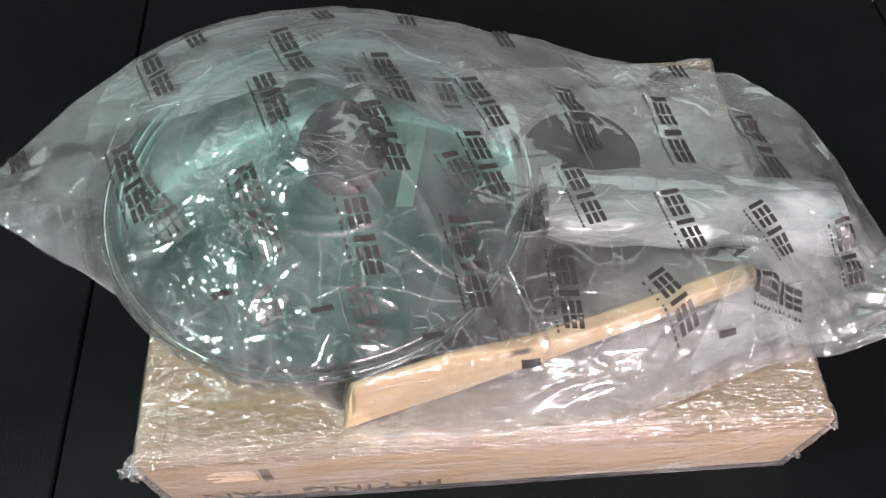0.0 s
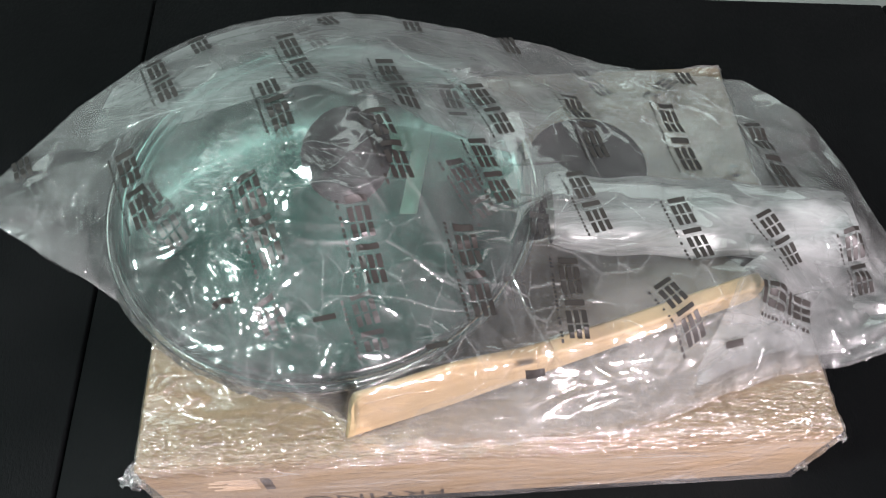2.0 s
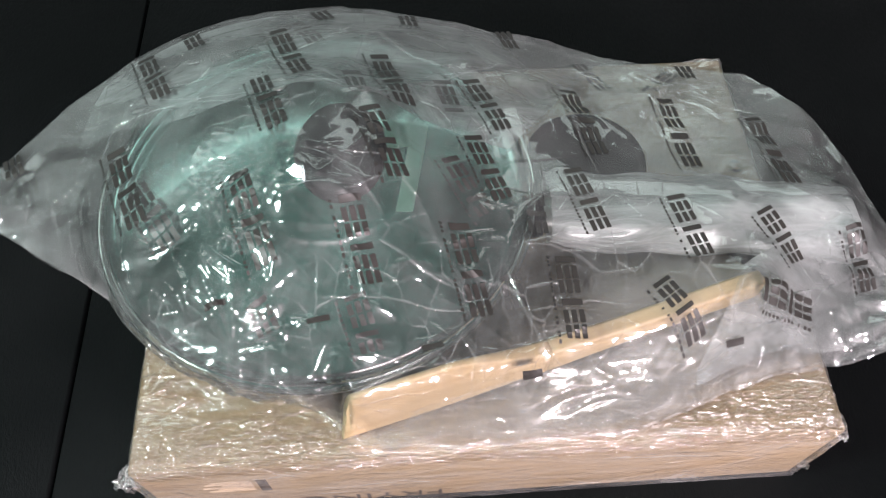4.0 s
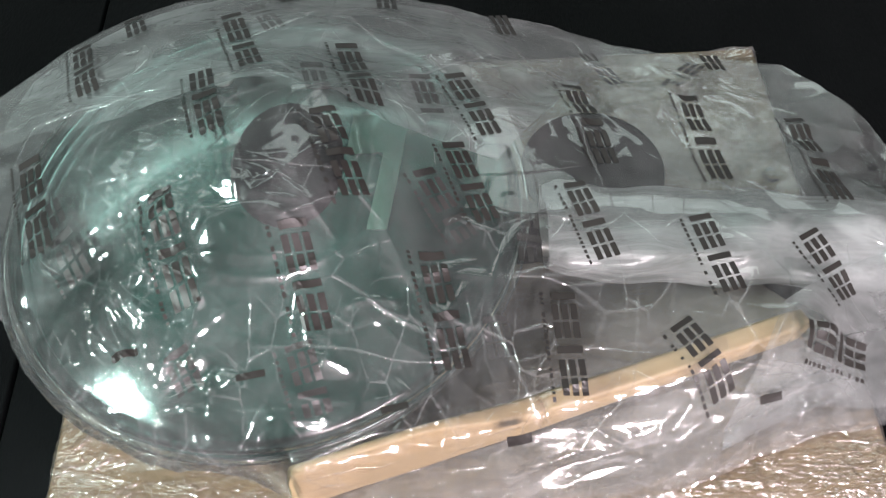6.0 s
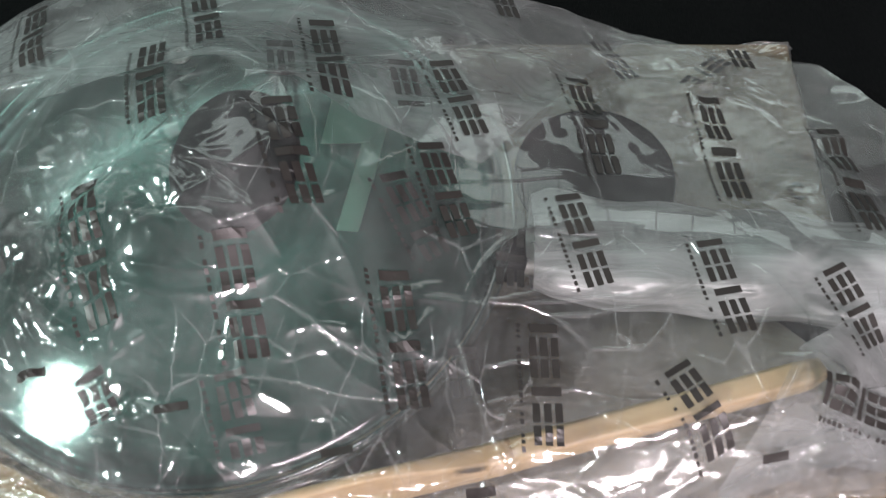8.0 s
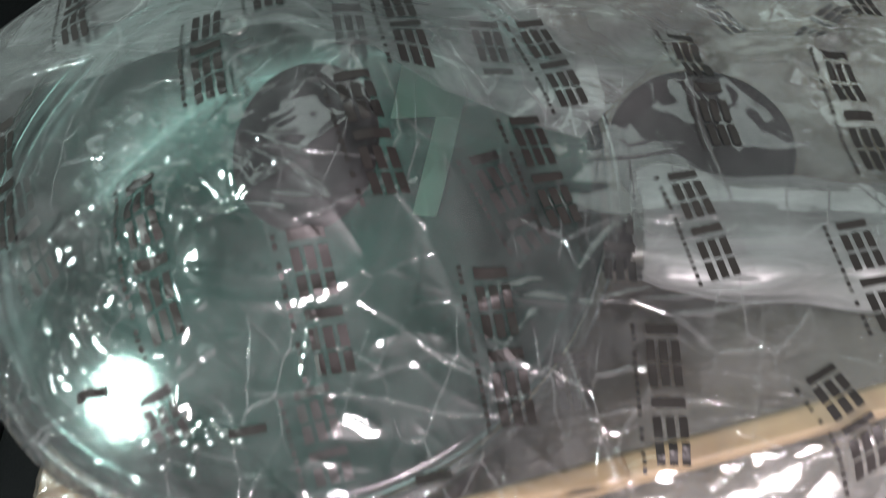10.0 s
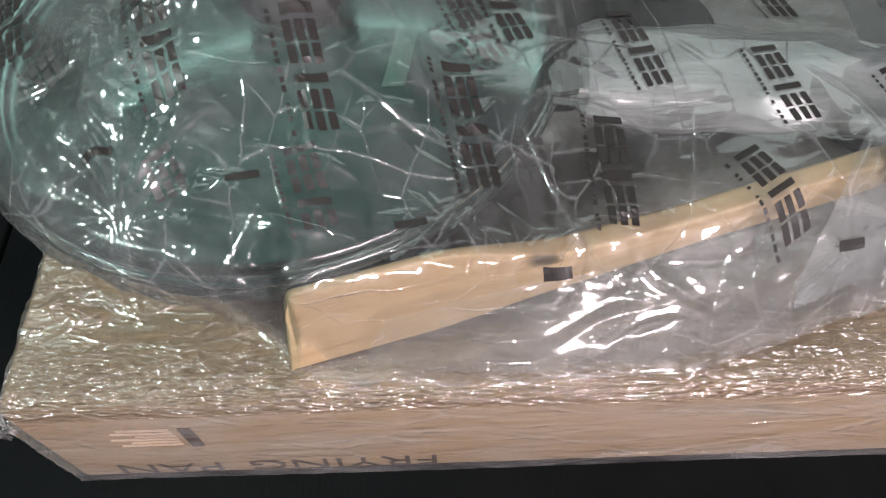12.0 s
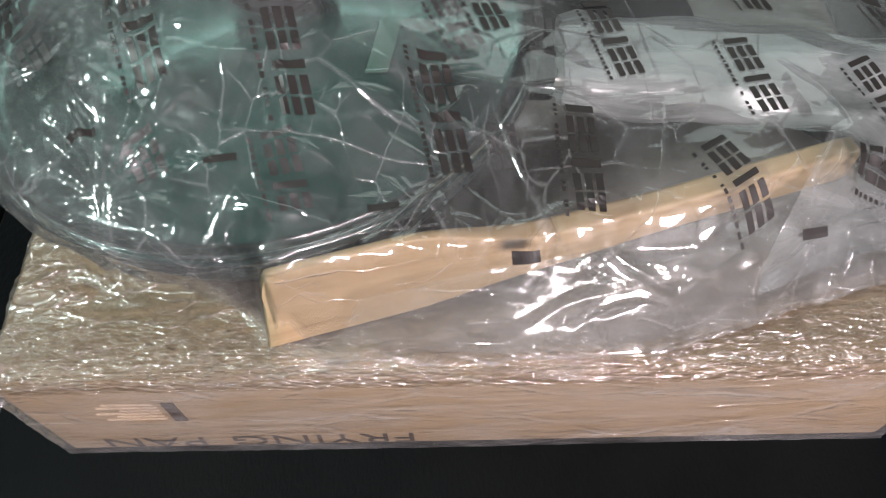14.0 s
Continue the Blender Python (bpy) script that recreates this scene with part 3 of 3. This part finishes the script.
def build_spatula():
    """Stands on its long edge against the pan."""
    ph = math.radians(15)
    sp = thing("wooden_spatula", "pale wooden spatula standing on edge against the pan", "spatula", at=(-0.087, 0.019, BH + 0.006))
    sp.rotation_euler = (0, 0, ph)

    def slab(stations, n=10):
        bm = bmesh.new()
        rings = []
        for s, lo, hi, th in stations:
            m, hh = (lo + hi) / 2, (hi - lo) / 2
            ring = []
            for i in range(4 * n):
                a = 2 * math.pi * i / (4 * n)
                c, d = math.cos(a), math.sin(a)
                low = 0.014 * (1 - (m + hh * d) / 0.068) * max(0.0, 1 - s / 0.06)
                ring.append(bm.verts.new((s - low, th * math.copysign(abs(c) ** 0.35, c), m + hh * math.copysign(abs(d) ** 0.35, d))))
            rings.append(ring)
        for a, b in zip(rings, rings[1:]):
            for i in range(4 * n):
                j = (i + 1) % (4 * n)
                bm.faces.new((a[i], a[j], b[j], b[i]))
        bm.faces.new(rings[0])
        bm.faces.new(rings[-1])
        return bm

    def ease(a, b, f):
        f = min(max(f, 0), 1)
        return a + (b - a) * f * f * (3 - 2 * f)

    blade = []
    for i in range(24):
        s = 0.136 * i / 23
        f = (s - 0.058) / 0.078
        blade.append((s, ease(0.0, 0.015, f), ease(0.068, 0.047, f), ease(0.003, 0.0065, f)))
    part("blade", slab(blade), M_WOOD, sp, "flat pale wooden blade")
    grip = []
    for i in range(24):
        f = i / 23
        s = 0.135 + 0.169 * f
        rnd = math.sqrt(max(0.0, 1 - max(0, (f - 0.93) / 0.07) ** 2)) * 0.98 + 0.02
        mid, half = 0.031 + 0.010 * f, (0.016 - 0.004 * min(1, f * 3)) * rnd
        grip.append((s, mid - half, mid + half, 0.0065 * rnd))
    part("grip", slab(grip), M_WOOD, sp, "rounded pale wooden grip")
    return sp


def build_spoon():
    """Black round-headed serving spoon, lying beside the pan under the handle."""
    spoon = thing("black_spoon", "black plastic serving spoon with a round head, beside the pan", "spoon", at=(0.102, 0.232, BH + 0.008))
    r = 0.050
    rs = np.linspace(0, r, 10)
    bowl = [(float(a), 0.012 * (float(a) / r) ** 2) for a in rs]
    under = [(float(a), 0.012 * (float(a) / r) ** 2 + 0.0025) for a in rs[::-1]]
    part("bowl", lathe_bm(bowl + under, 56, False), M_BLACK, spoon)
    bm = tube_bm([(0.045 + 0.16 * i / 12, 0, 0.012) for i in range(13)], [0.009 - 0.002 * math.sin(i / 12 * 3) for i in range(13)], 20, (1, 0.55))
    bmesh.ops.rotate(bm, cent=(0, 0, 0), matrix=Matrix.Rotation(math.radians(-42), 3, "Z"), verts=bm.verts)
    part("shaft", bm, M_BLACK, spoon)
    return spoon


build_pan()
build_lid()
build_tag()
build_sleeve()
build_spatula()
build_spoon()


# ---------------------------------------------------------------- the polythene bag
def front_line(x):
    """Where the front of the bag meets the box."""
    fx = np.array([-0.395, -0.38, -0.33, -0.275, -0.239, -0.204, -0.16, -0.115, -0.085, -0.024, 0.034, 0.096, 0.146, 0.182, 0.22, 0.27, 0.32, 0.36, 0.40])
    fy = np.array([0.206, 0.196, 0.162, 0.126, 0.104, 0.083, 0.062, 0.034, 0.008, 0.004, 0.004, 0.006, 0.020, 0.034, 0.043, 0.047, 0.060, 0.067, 0.070])
    return np.interp(x, fx, fy)


def bag_edges(x):
    """Front and back edge of the upper film at x; in front it bulges over the lid's rim."""
    bx = np.array([-0.395, -0.372, -0.351, -0.326, -0.293, -0.279, -0.236, -0.200, -0.161, -0.105, -0.058, -0.018, 0.038, 0.088, 0.136, 0.246, 0.269, 0.289, 0.314, 0.329, 0.334, 0.345, 0.36, 0.40])
    by = np.array([0.210, 0.235, 0.264, 0.299, 0.332, 0.346, 0.371, 0.382, 0.391, 0.394, 0.387, 0.373, 0.363, 0.369, 0.364, 0.340, 0.335, 0.312, 0.273, 0.223, 0.187, 0.130, 0.105, 0.088])
    reach = (RIM_R + 0.007) ** 2 - (x - LID_X) ** 2
    lid_front = np.where(reach > 0, LID_Y - np.sqrt(np.maximum(reach, 0)), 9)
    return np.minimum(front_line(x), lid_front), np.interp(x, bx, by)


def flat_z(x, y):
    """The level of film that lies on the box, or hangs a little past it."""
    past = np.maximum(np.maximum(BX0 - x, x - BX1), np.maximum(y - BY1, -y))
    return BH + 0.0045 - 0.10 * np.clip(past, 0, 1) + 0.012 * np.clip(past / 0.05, 0, 1)


def rest_z(x, y):
    """Height of the sealed edge: held up by the lid at the back and in the free corner, down on the box elsewhere."""
    flat = flat_z(x, y)
    line = front_line(x)
    lo, hi = bag_edges(x)
    tuck = np.clip((line - lo) / 0.012, 0, 1) * (y < line)
    back = np.interp(x, [-0.395, -0.30, -0.20, 0.0, 0.06, 0.10, 0.14, 0.20], [0.150, 0.155, 0.165, 0.164, 0.150, 0.132, 0.119, BH + 0.0045])
    fore = np.interp(x, [-0.395, -0.30, -0.24], [0.150, 0.146, BH + 0.0045])
    held = np.where(x < 0.17, fore + (back - fore) * np.clip((y - lo) / np.maximum(hi - lo, 0.01), 0, 1), flat)
    flat = np.maximum(flat, held)
    return flat + tuck * (RIM_Z - 0.010 - flat)


def contents_z(x, y):
    """Top of what the bag holds."""
    r = np.hypot(x - LID_X, y - LID_Y)
    z = np.where(r < RIM_R + 0.006, RIM_Z + 0.008 + dome_z(np.minimum(r, RIM_R)), 0)
    k = np.hypot((x - LID_X - KNOB_X) / KNOB_RX, (y - LID_Y - KNOB_Y) / KNOB_RY)
    z = np.maximum(z, np.where(k < 1.08, RIM_Z + DOME + 0.036, 0))
    f = np.clip((x - 0.058) / 0.234, 0, 1)
    q = 1 - ((y - 0.168 + 0.012 * f) / 0.039) ** 2
    z = np.maximum(z, np.where((q > 0) & (x > 0.05) & (x < 0.297), 0.160 - 0.024 * f + 0.030 * np.sqrt(np.maximum(q, 0)), 0))
    s = (x + 0.087) * math.cos(0.262) + (y - 0.019) * math.sin(0.262)
    d = -(x + 0.087) * math.sin(0.262) + (y - 0.019) * math.cos(0.262)
    z = np.maximum(z, np.where((s > -0.005) & (s < 0.310) & (np.abs(d) < 0.013), BH + 0.084 - 0.020 * np.clip((s - 0.06) / 0.07, 0, 1), 0))
    z = np.maximum(z, np.where(np.hypot(x - 0.102, y - 0.232) < 0.058, BH + 0.028, 0))
    return z


def drape():
    """Stretches a light skin over the contents and pins it at the sealed edge."""
    gx, gy = np.linspace(-0.49, 0.41, 226), np.linspace(-0.01, 0.44, 114)
    X, Y = np.meshgrid(gx, gy, indexing="ij")
    lo, hi = bag_edges(X)
    free = (Y > lo) & (Y < hi)
    rest, held = rest_z(X, Y), contents_z(X, Y)
    puff = 0.00005 * np.exp(-((X + 0.165) ** 2 + (Y - 0.13) ** 2) / 0.008) + 0.00005 * np.exp(-((X - 0.22) ** 2 + (Y - 0.25) ** 2) / 0.004)
    Z = np.where(free, np.maximum(rest, held), rest)
    for _ in range(700):
        P = np.pad(Z, 1, mode="edge")
        avg = 0.25 * (P[:-2, 1:-1] + P[2:, 1:-1] + P[1:-1, :-2] + P[1:-1, 2:])
        Z = np.where(free, np.maximum(avg + puff, held), rest)
    for _ in range(2):
        P = np.pad(Z, 1, mode="edge")
        Z = np.where(free, 0.5 * Z + 0.125 * (P[:-2, 1:-1] + P[2:, 1:-1] + P[1:-1, :-2] + P[1:-1, 2:]), Z)
    return gx, gy, Z


GX, GY, GZ = drape()


PLEATS = make_ridges(240, (
    (-0.16, 0.10, 0.045, 0.04, 2.45, 0.7, 0.34),
    (-0.16, 0.18, 0.045, 0.03, 2.6, 0.8, 0.16),
    (-0.03, 0.09, 0.04, 0.04, 0.7, 0.9, 0.10),
    (0.15, 0.285, 0.065, 0.020, 2.0, 0.9, 0.16),
    (0.05, 0.03, 0.08, 0.012, 0.15, 0.35, 0.14),
    (0.26, 0.06, 0.05, 0.03, 0.4, 0.8, 0.10),
), 12)


def skin(x, y):
    """Height of the upper film, folds and all."""
    u = np.clip((x - GX[0]) / (GX[1] - GX[0]), 0, len(GX) - 1.001)
    v = np.clip((y - GY[0]) / (GY[1] - GY[0]), 0, len(GY) - 1.001)
    i, j = u.astype(int), v.astype(int)
    f, g = u - i, v - j
    z = (GZ[i, j] * (1 - f) + GZ[i + 1, j] * f) * (1 - g) + (GZ[i, j + 1] * (1 - f) + GZ[i + 1, j + 1] * f) * g
    lo, hi = bag_edges(x)
    inner = np.clip(np.minimum(y - lo, hi - y) / 0.03, 0, 1)
    busy = 0.75 * np.exp(-((x + 0.13) ** 2 + (y - 0.11) ** 2) / 0.016) + 1.5 * np.exp(-((x - 0.15) ** 2 / 0.014 + (y - 0.275) ** 2 / 0.003)) + np.exp(-np.clip(0.30 - x, 0, 1) / 0.05)
    roll = np.clip(1 - ((y - 0.163) / 0.042) ** 4, 0, 1) * np.clip((x - 0.06) / 0.02, 0, 1) * np.clip((0.29 - x) / 0.02, 0, 1)
    calm = 1 - 0.7 * roll
    gate = np.clip(field(x, y, 0.035, 14) * 3.2 - 1.1, 0, 1.3)
    w = calm * (0.011 * facets(x, y, 0.052, 21, 1.2, 1.8) * (0.6 + busy) + 0.0085 * facets(x, y, 0.024, 33, 0.4, 2.4) * (0.10 + busy * gate) + 0.0026 * facets(x, y, 0.012, 44, 2.0, 2.2) * busy * gate)
    w = w + 0.004
    w = w + 0.0045 * rays(x, y, -0.158, 0.045, 15, 0.06, 2) + 0.008 * rays(x, y, 0.345, 0.075, 20, 0.10, 3)
    w = w + 0.006 * rays(x, y, -0.135, 0.165, 9, 0.04, 5) + 0.005 * rays(x, y, -0.39, 0.205, 9, 0.10, 6)
    front = np.exp(-np.clip(y - lo, 0, 1) / 0.035)
    w = w + 0.006 * front * crumple(x, y, 0.022, 61, 0.12, 4.0, 0.7) - 0.004 + pleats(x, y, PLEATS)
    r = np.hypot(x - LID_X, y - LID_Y)
    glass = np.where(r < RIM_R + 0.004, RIM_Z + 0.0058 + dome_z(np.minimum(r, RIM_R)), 0)
    k = np.hypot((x - LID_X - KNOB_X) / KNOB_RX, (y - LID_Y - KNOB_Y) / KNOB_RY)
    glass = np.where(k < 1.05, RIM_Z + DOME + 0.0338, glass)
    return np.maximum(z + w * (0.25 + 0.75 * inner), glass)


def sheet(fz, nx, ny, tucked=0):
    xs = np.linspace(-0.394, 0.400, nx)
    lo, hi = bag_edges(xs)
    if not tucked:
        lo = front_line(xs)
    wob = 0.0035 * (field(xs, xs * 0, 0.016, 4) - 0.5)
    V = np.linspace(0, 1, ny)[None, :]
    Y = (lo + wob)[:, None] * (1 - V) + (hi - wob)[:, None] * V
    X = np.repeat(xs[:, None], ny, 1)
    Z = fz(X, Y)
    if tucked:
        # from the bulge over the rim down and in to the box
        T = np.linspace(0, 1, tucked + 1)[None, :-1]
        base = front_line(xs)[:, None]
        y0, z0 = Y[:, :1], Z[:, :1]
        depth = np.clip((base - y0) / 0.012, 0, 1)
        Yt = base * (1 - T) + y0 * T
        Zt = (BH + 0.0045) * (1 - T) + z0 * T
        fold = crumple(Yt * 0 + xs[:, None], Zt, 0.020, 71, 1.3, 2.5, 0.8) * 0.006 * np.sin(np.pi * T) * depth
        X = np.concatenate([np.repeat(xs[:, None], tucked, 1), X], 1)
        Y = np.concatenate([Yt * depth + (y0 - 0.0012 * (1 - T)) * (1 - depth) - fold, Y], 1)
        Z = np.concatenate([Zt * depth + (z0 - 0.0008 * (1 - T)) * (1 - depth), Z], 1)
        ny += tucked
    verts = np.stack([X, Y, Z], -1).reshape(-1, 3).tolist()
    faces = [(i * ny + j, (i + 1) * ny + j, (i + 1) * ny + j + 1, i * ny + j + 1) for i in range(nx - 1) for j in range(ny - 1)]
    return verts, faces


def under(x, y):
    """Lower film, flat on the box and drawn up to the sealed edge at the back."""
    lo, hi = bag_edges(x)
    near = np.clip(1 - np.minimum(y - front_line(x), hi - y) / 0.045, 0, 1)
    past = np.clip((BX0 - x) / 0.02, 0, 1)
    flat = flat_z(x, y) - 0.0005
    flat = flat + np.maximum(near, past) * np.maximum(rest_z(x, np.maximum(y, front_line(x))) - 0.0005 - flat, 0)
    return np.minimum(flat + 0.0012 * crumple(x, y, 0.03, 55, 0.7, 1.5, 0.6), skin(x, y) - 0.0004)


def inner_fold(x, y):
    """Spare film folded in between, along the front and the gathered end."""
    top, low = skin(x, y), under(x, y)
    f = 0.62 + 0.2 * field(x, y, 0.05, 8)
    return low + (top - low) * f - 0.001 + 0.004 * crumple(x, y, 0.03, 91, 0.25, 3.0, 0.8) * np.clip((top - low) / 0.02, 0, 1)


bag = thing("plastic_bag", "clear crumpled printed polythene bag round the pan and lid", "bag")
film_v, film_f = sheet(skin, 780, 400, 24)
upper = tagged(data_part("upper_film", film_v, film_f, M_BAG, bag), "clear crumpled upper film")
tagged(data_part("lower_film", *sheet(under, 200, 100), M_UNDER, bag), "clear lower film, flat on the box")

# folded-in layer
fx, fv = np.meshgrid(np.linspace(-0.060, 0.385, 200), np.linspace(0, 1, 60), indexing="ij")
f_lo = front_line(fx) + 0.002
f_hi = np.minimum(f_lo + (0.085 + 0.02 * field(fx, fx * 0, 0.04, 2)) * np.clip((fx + 0.06) / 0.14, 0.01, 1), bag_edges(fx)[1] - 0.004)
fy = f_lo * (1 - fv) + f_hi * fv
# keeps clear of the spatula, which stands inside the fold
s_line = 0.019 + (fx + 0.087) * math.tan(0.262) - 0.014
fy = np.where(fx < 0.20, np.minimum(fy, f_lo + (np.maximum(s_line - f_lo, 0.002)) * fv), fy)
fz = inner_fold(fx, fy)
tagged(data_part("folded_film", np.stack([fx, fy, fz], -1).reshape(-1, 3).tolist(),
                 [(i * 60 + j, i * 60 + 60 + j, i * 60 + 61 + j, i * 60 + j + 1) for i in range(199) for j in range(59)], M_UNDER, bag), "spare film folded inward")


def close_under(x, y):
    """Just below the upper film, clear of the glass."""
    r = np.hypot(x - LID_X, y - LID_Y)
    glass = np.where(r < RIM_R + 0.002, RIM_Z + 0.0042 + dome_z(np.minimum(r, RIM_R)), 0)
    k = np.hypot((x - LID_X - KNOB_X) / KNOB_RX, (y - LID_Y - KNOB_Y) / KNOB_RY)
    glass = np.where(k < 1.04, RIM_Z + DOME + 0.0328, glass)
    return np.minimum(np.maximum(skin(x, y) - 0.0045, glass), skin(x, y) - 0.0006)


def layer(name, x0, x1, nx, ny, near_edge, far_edge, label):
    X, V = np.meshgrid(np.linspace(x0, x1, nx), np.linspace(0, 1, ny), indexing="ij")
    Y = near_edge(X) * (1 - V) + far_edge(X) * V
    Y = Y + 0.006 * (field(X, V, 0.03, 23) - 0.5) * (1 - V)
    me = data_part(name, np.stack([X, Y, close_under(X, Y)], -1).reshape(-1, 3).tolist(),
                   [(i * ny + j, i * ny + ny + j, i * ny + ny + j + 1, i * ny + j + 1) for i in range(nx - 1) for j in range(ny - 1)], M_FOLD, bag)
    return tagged(me, label)


layer("doubled_film", -0.30, 0.135, 220, 110, lambda x: np.interp(x, [-0.30, -0.2, -0.113, -0.035, 0.03, 0.06, 0.135], [0.245, 0.237, 0.247, 0.208, 0.200, 0.240, 0.355]),
      lambda x: bag_edges(x)[1] - 0.003, "spare milky film folded double over the lid")
layer("gathered_film", 0.150, 0.375, 120, 70, lambda x: front_line(x) + 0.012,
      lambda x: np.minimum(front_line(x) + np.interp(x, [0.15, 0.19, 0.28, 0.40], [0.020, 0.070, 0.100, 0.05]), bag_edges(x)[1] - 0.004), "milky gathered film at the closed end")


def printed_mark(px, py, degrees, length, fz, lift, first=0, last=6):
    """One repeat of the black print: a row of plain bars and a thin line of small bars, draped on the film."""
    ax, ay = math.cos(math.radians(degrees)), math.sin(math.radians(degrees))
    bx, by = -ay, ax                        # across the row
    rects = []
    step = length / (last - first)
    for n in range(first, last):
        a0 = (n - first) * step
        if n == 0:
            rects += [(a0 + 0.36 * step, a0 + 0.76 * step, -0.0068, 0.0072)]
        elif n == 3:
            rects += [(a0 + 0.28 * step, a0 + 0.68 * step, -0.0072, 0.0072)]
        else:
            rects += [(a0, a0 + 0.86 * step, b, b + 0.0036) for b in (-0.0072, -0.0018, 0.0036)]
    small = np.random.RandomState(int(abs(px) * 7000 + abs(py) * 900) % 9999)
    if last - first >= 5:
        c = 0.004
        while c < length:
            ln = 0.0012 + 0.0016 * small.rand()
            rects.append((c, c + ln, -0.0132, -0.0114))
            c += ln + 0.0012 + (0.003 if small.rand() < 0.15 else 0)
    verts, faces = [], []
    for a0, a1, b0, b1 in rects:
        na, nb = max(1, int((a1 - a0) / 0.0016)), max(1, int((b1 - b0) / 0.0016))
        k = len(verts)
        A, B = np.meshgrid(np.linspace(a0, a1, na + 1), np.linspace(b0, b1, nb + 1), indexing="ij")
        X, Y = px + A * ax + B * bx, py + A * ay + B * by
        Z = fz(X, Y) + lift
        verts += np.stack([X, Y, Z], -1).reshape(-1, 3).tolist()
        faces += [(k + i * (nb + 1) + j, k + (i + 1) * (nb + 1) + j, k + (i + 1) * (nb + 1) + j + 1, k + i * (nb + 1) + j + 1) for i in range(na) for j in range(nb)]
    return data_part("printed_mark", verts, faces, M_INK, bag, False)


# each mark: place of its first shape, turn, length, and which of its six shapes show
FRONT_ROW = [
    (-0.26, 0.218, -67, 0.091, 0, 6),
    (-0.156, 0.158, -72, 0.075, 0, 6),
    (-0.083, 0.131, -77, 0.055, 0, 6),
    (-0.014, 0.131, -79, 0.069, 0, 6),
    (0.059, 0.113, -88, 0.062, 0, 6),
    (0.122, 0.094, -59, 0.048, 0, 6),
    (0.194, 0.085, -9, 0.047, 0, 6),
]
MIDDLE_ROW = [
    (-0.266, 0.345, -66, 0.091, 0, 6),
    (-0.153, 0.263, -72, 0.076, 1, 6),
    (-0.07, 0.2, -70, 0.059, 0, 6),
    (0.001, 0.203, -69, 0.057, 0, 6),
    (0.074, 0.187, -74, 0.059, 0, 6),
    (0.148, 0.164, -78, 0.057, 0, 6),
    (0.212, 0.151, -63, 0.047, 0, 6),
    (0.282, 0.141, -75, 0.047, 0, 6),
]
BACK_ROW = [
    (-0.232, 0.371, -66, 0.046, 3, 6),
    (-0.149, 0.343, -70, 0.091, 0, 6),
    (-0.065, 0.296, -75, 0.086, 0, 6),
    (0.005, 0.268, -68, 0.061, 0, 6),
    (0.089, 0.291, -82, 0.091, 0, 6),
    (0.171, 0.28, -89, 0.091, 0, 6),
    (0.243, 0.262, -88, 0.091, 0, 6),
]
CUT_MARKS = [
    (-0.117, 0.379, -64, 0.024, 4, 6),
    (-0.04, 0.375, -84, 0.03, 4, 6),
    (0.045, 0.365, -78, 0.029, 4, 6),
    (0.214, 0.349, -95, 0.03, 4, 6),
    (-0.361, 0.247, -62, 0.03, 4, 6),
    (-0.168, 0.075, -78, 0.009, 0, 1),
    (-0.105, 0.062, -78, 0.009, 0, 1),
    (-0.036, 0.049, -78, 0.009, 0, 1),
    (0.028, 0.037, -78, 0.009, 0, 1),
    (0.175, 0.06, -78, 0.009, 0, 1),
]
INNER_MARKS = [
    (-0.144, 0.074, -65, 0.024, 0, 3),
    (-0.083, 0.077, -73, 0.039, 0, 5),
    (0.019, 0.099, -81, 0.027, 0, 3),
    (0.044, 0.171, -90, 0.043, 1, 5),
    (-0.018, 0.181, -57, 0.05, 0, 5),
    (-0.017, 0.267, -77, 0.044, 0, 4),
    (-0.086, 0.276, -76, 0.061, 0, 4),
    (-0.138, 0.367, -63, 0.057, 2, 6),
    (-0.235, 0.174, -58, 0.068, 1, 6),
    (0.114, 0.346, -67, 0.045, 2, 6),
    (0.17, 0.303, 49, 0.053, 2, 6),
]
for px, py, degrees, length, first, last in FRONT_ROW + MIDDLE_ROW + BACK_ROW + CUT_MARKS:
    printed_mark(px, py, degrees, length, skin, 0.0008, first, last)
for px, py, degrees, length, first, last in INNER_MARKS:
    printed_mark(px, py, degrees, length, close_under, 0.0003, first, last)
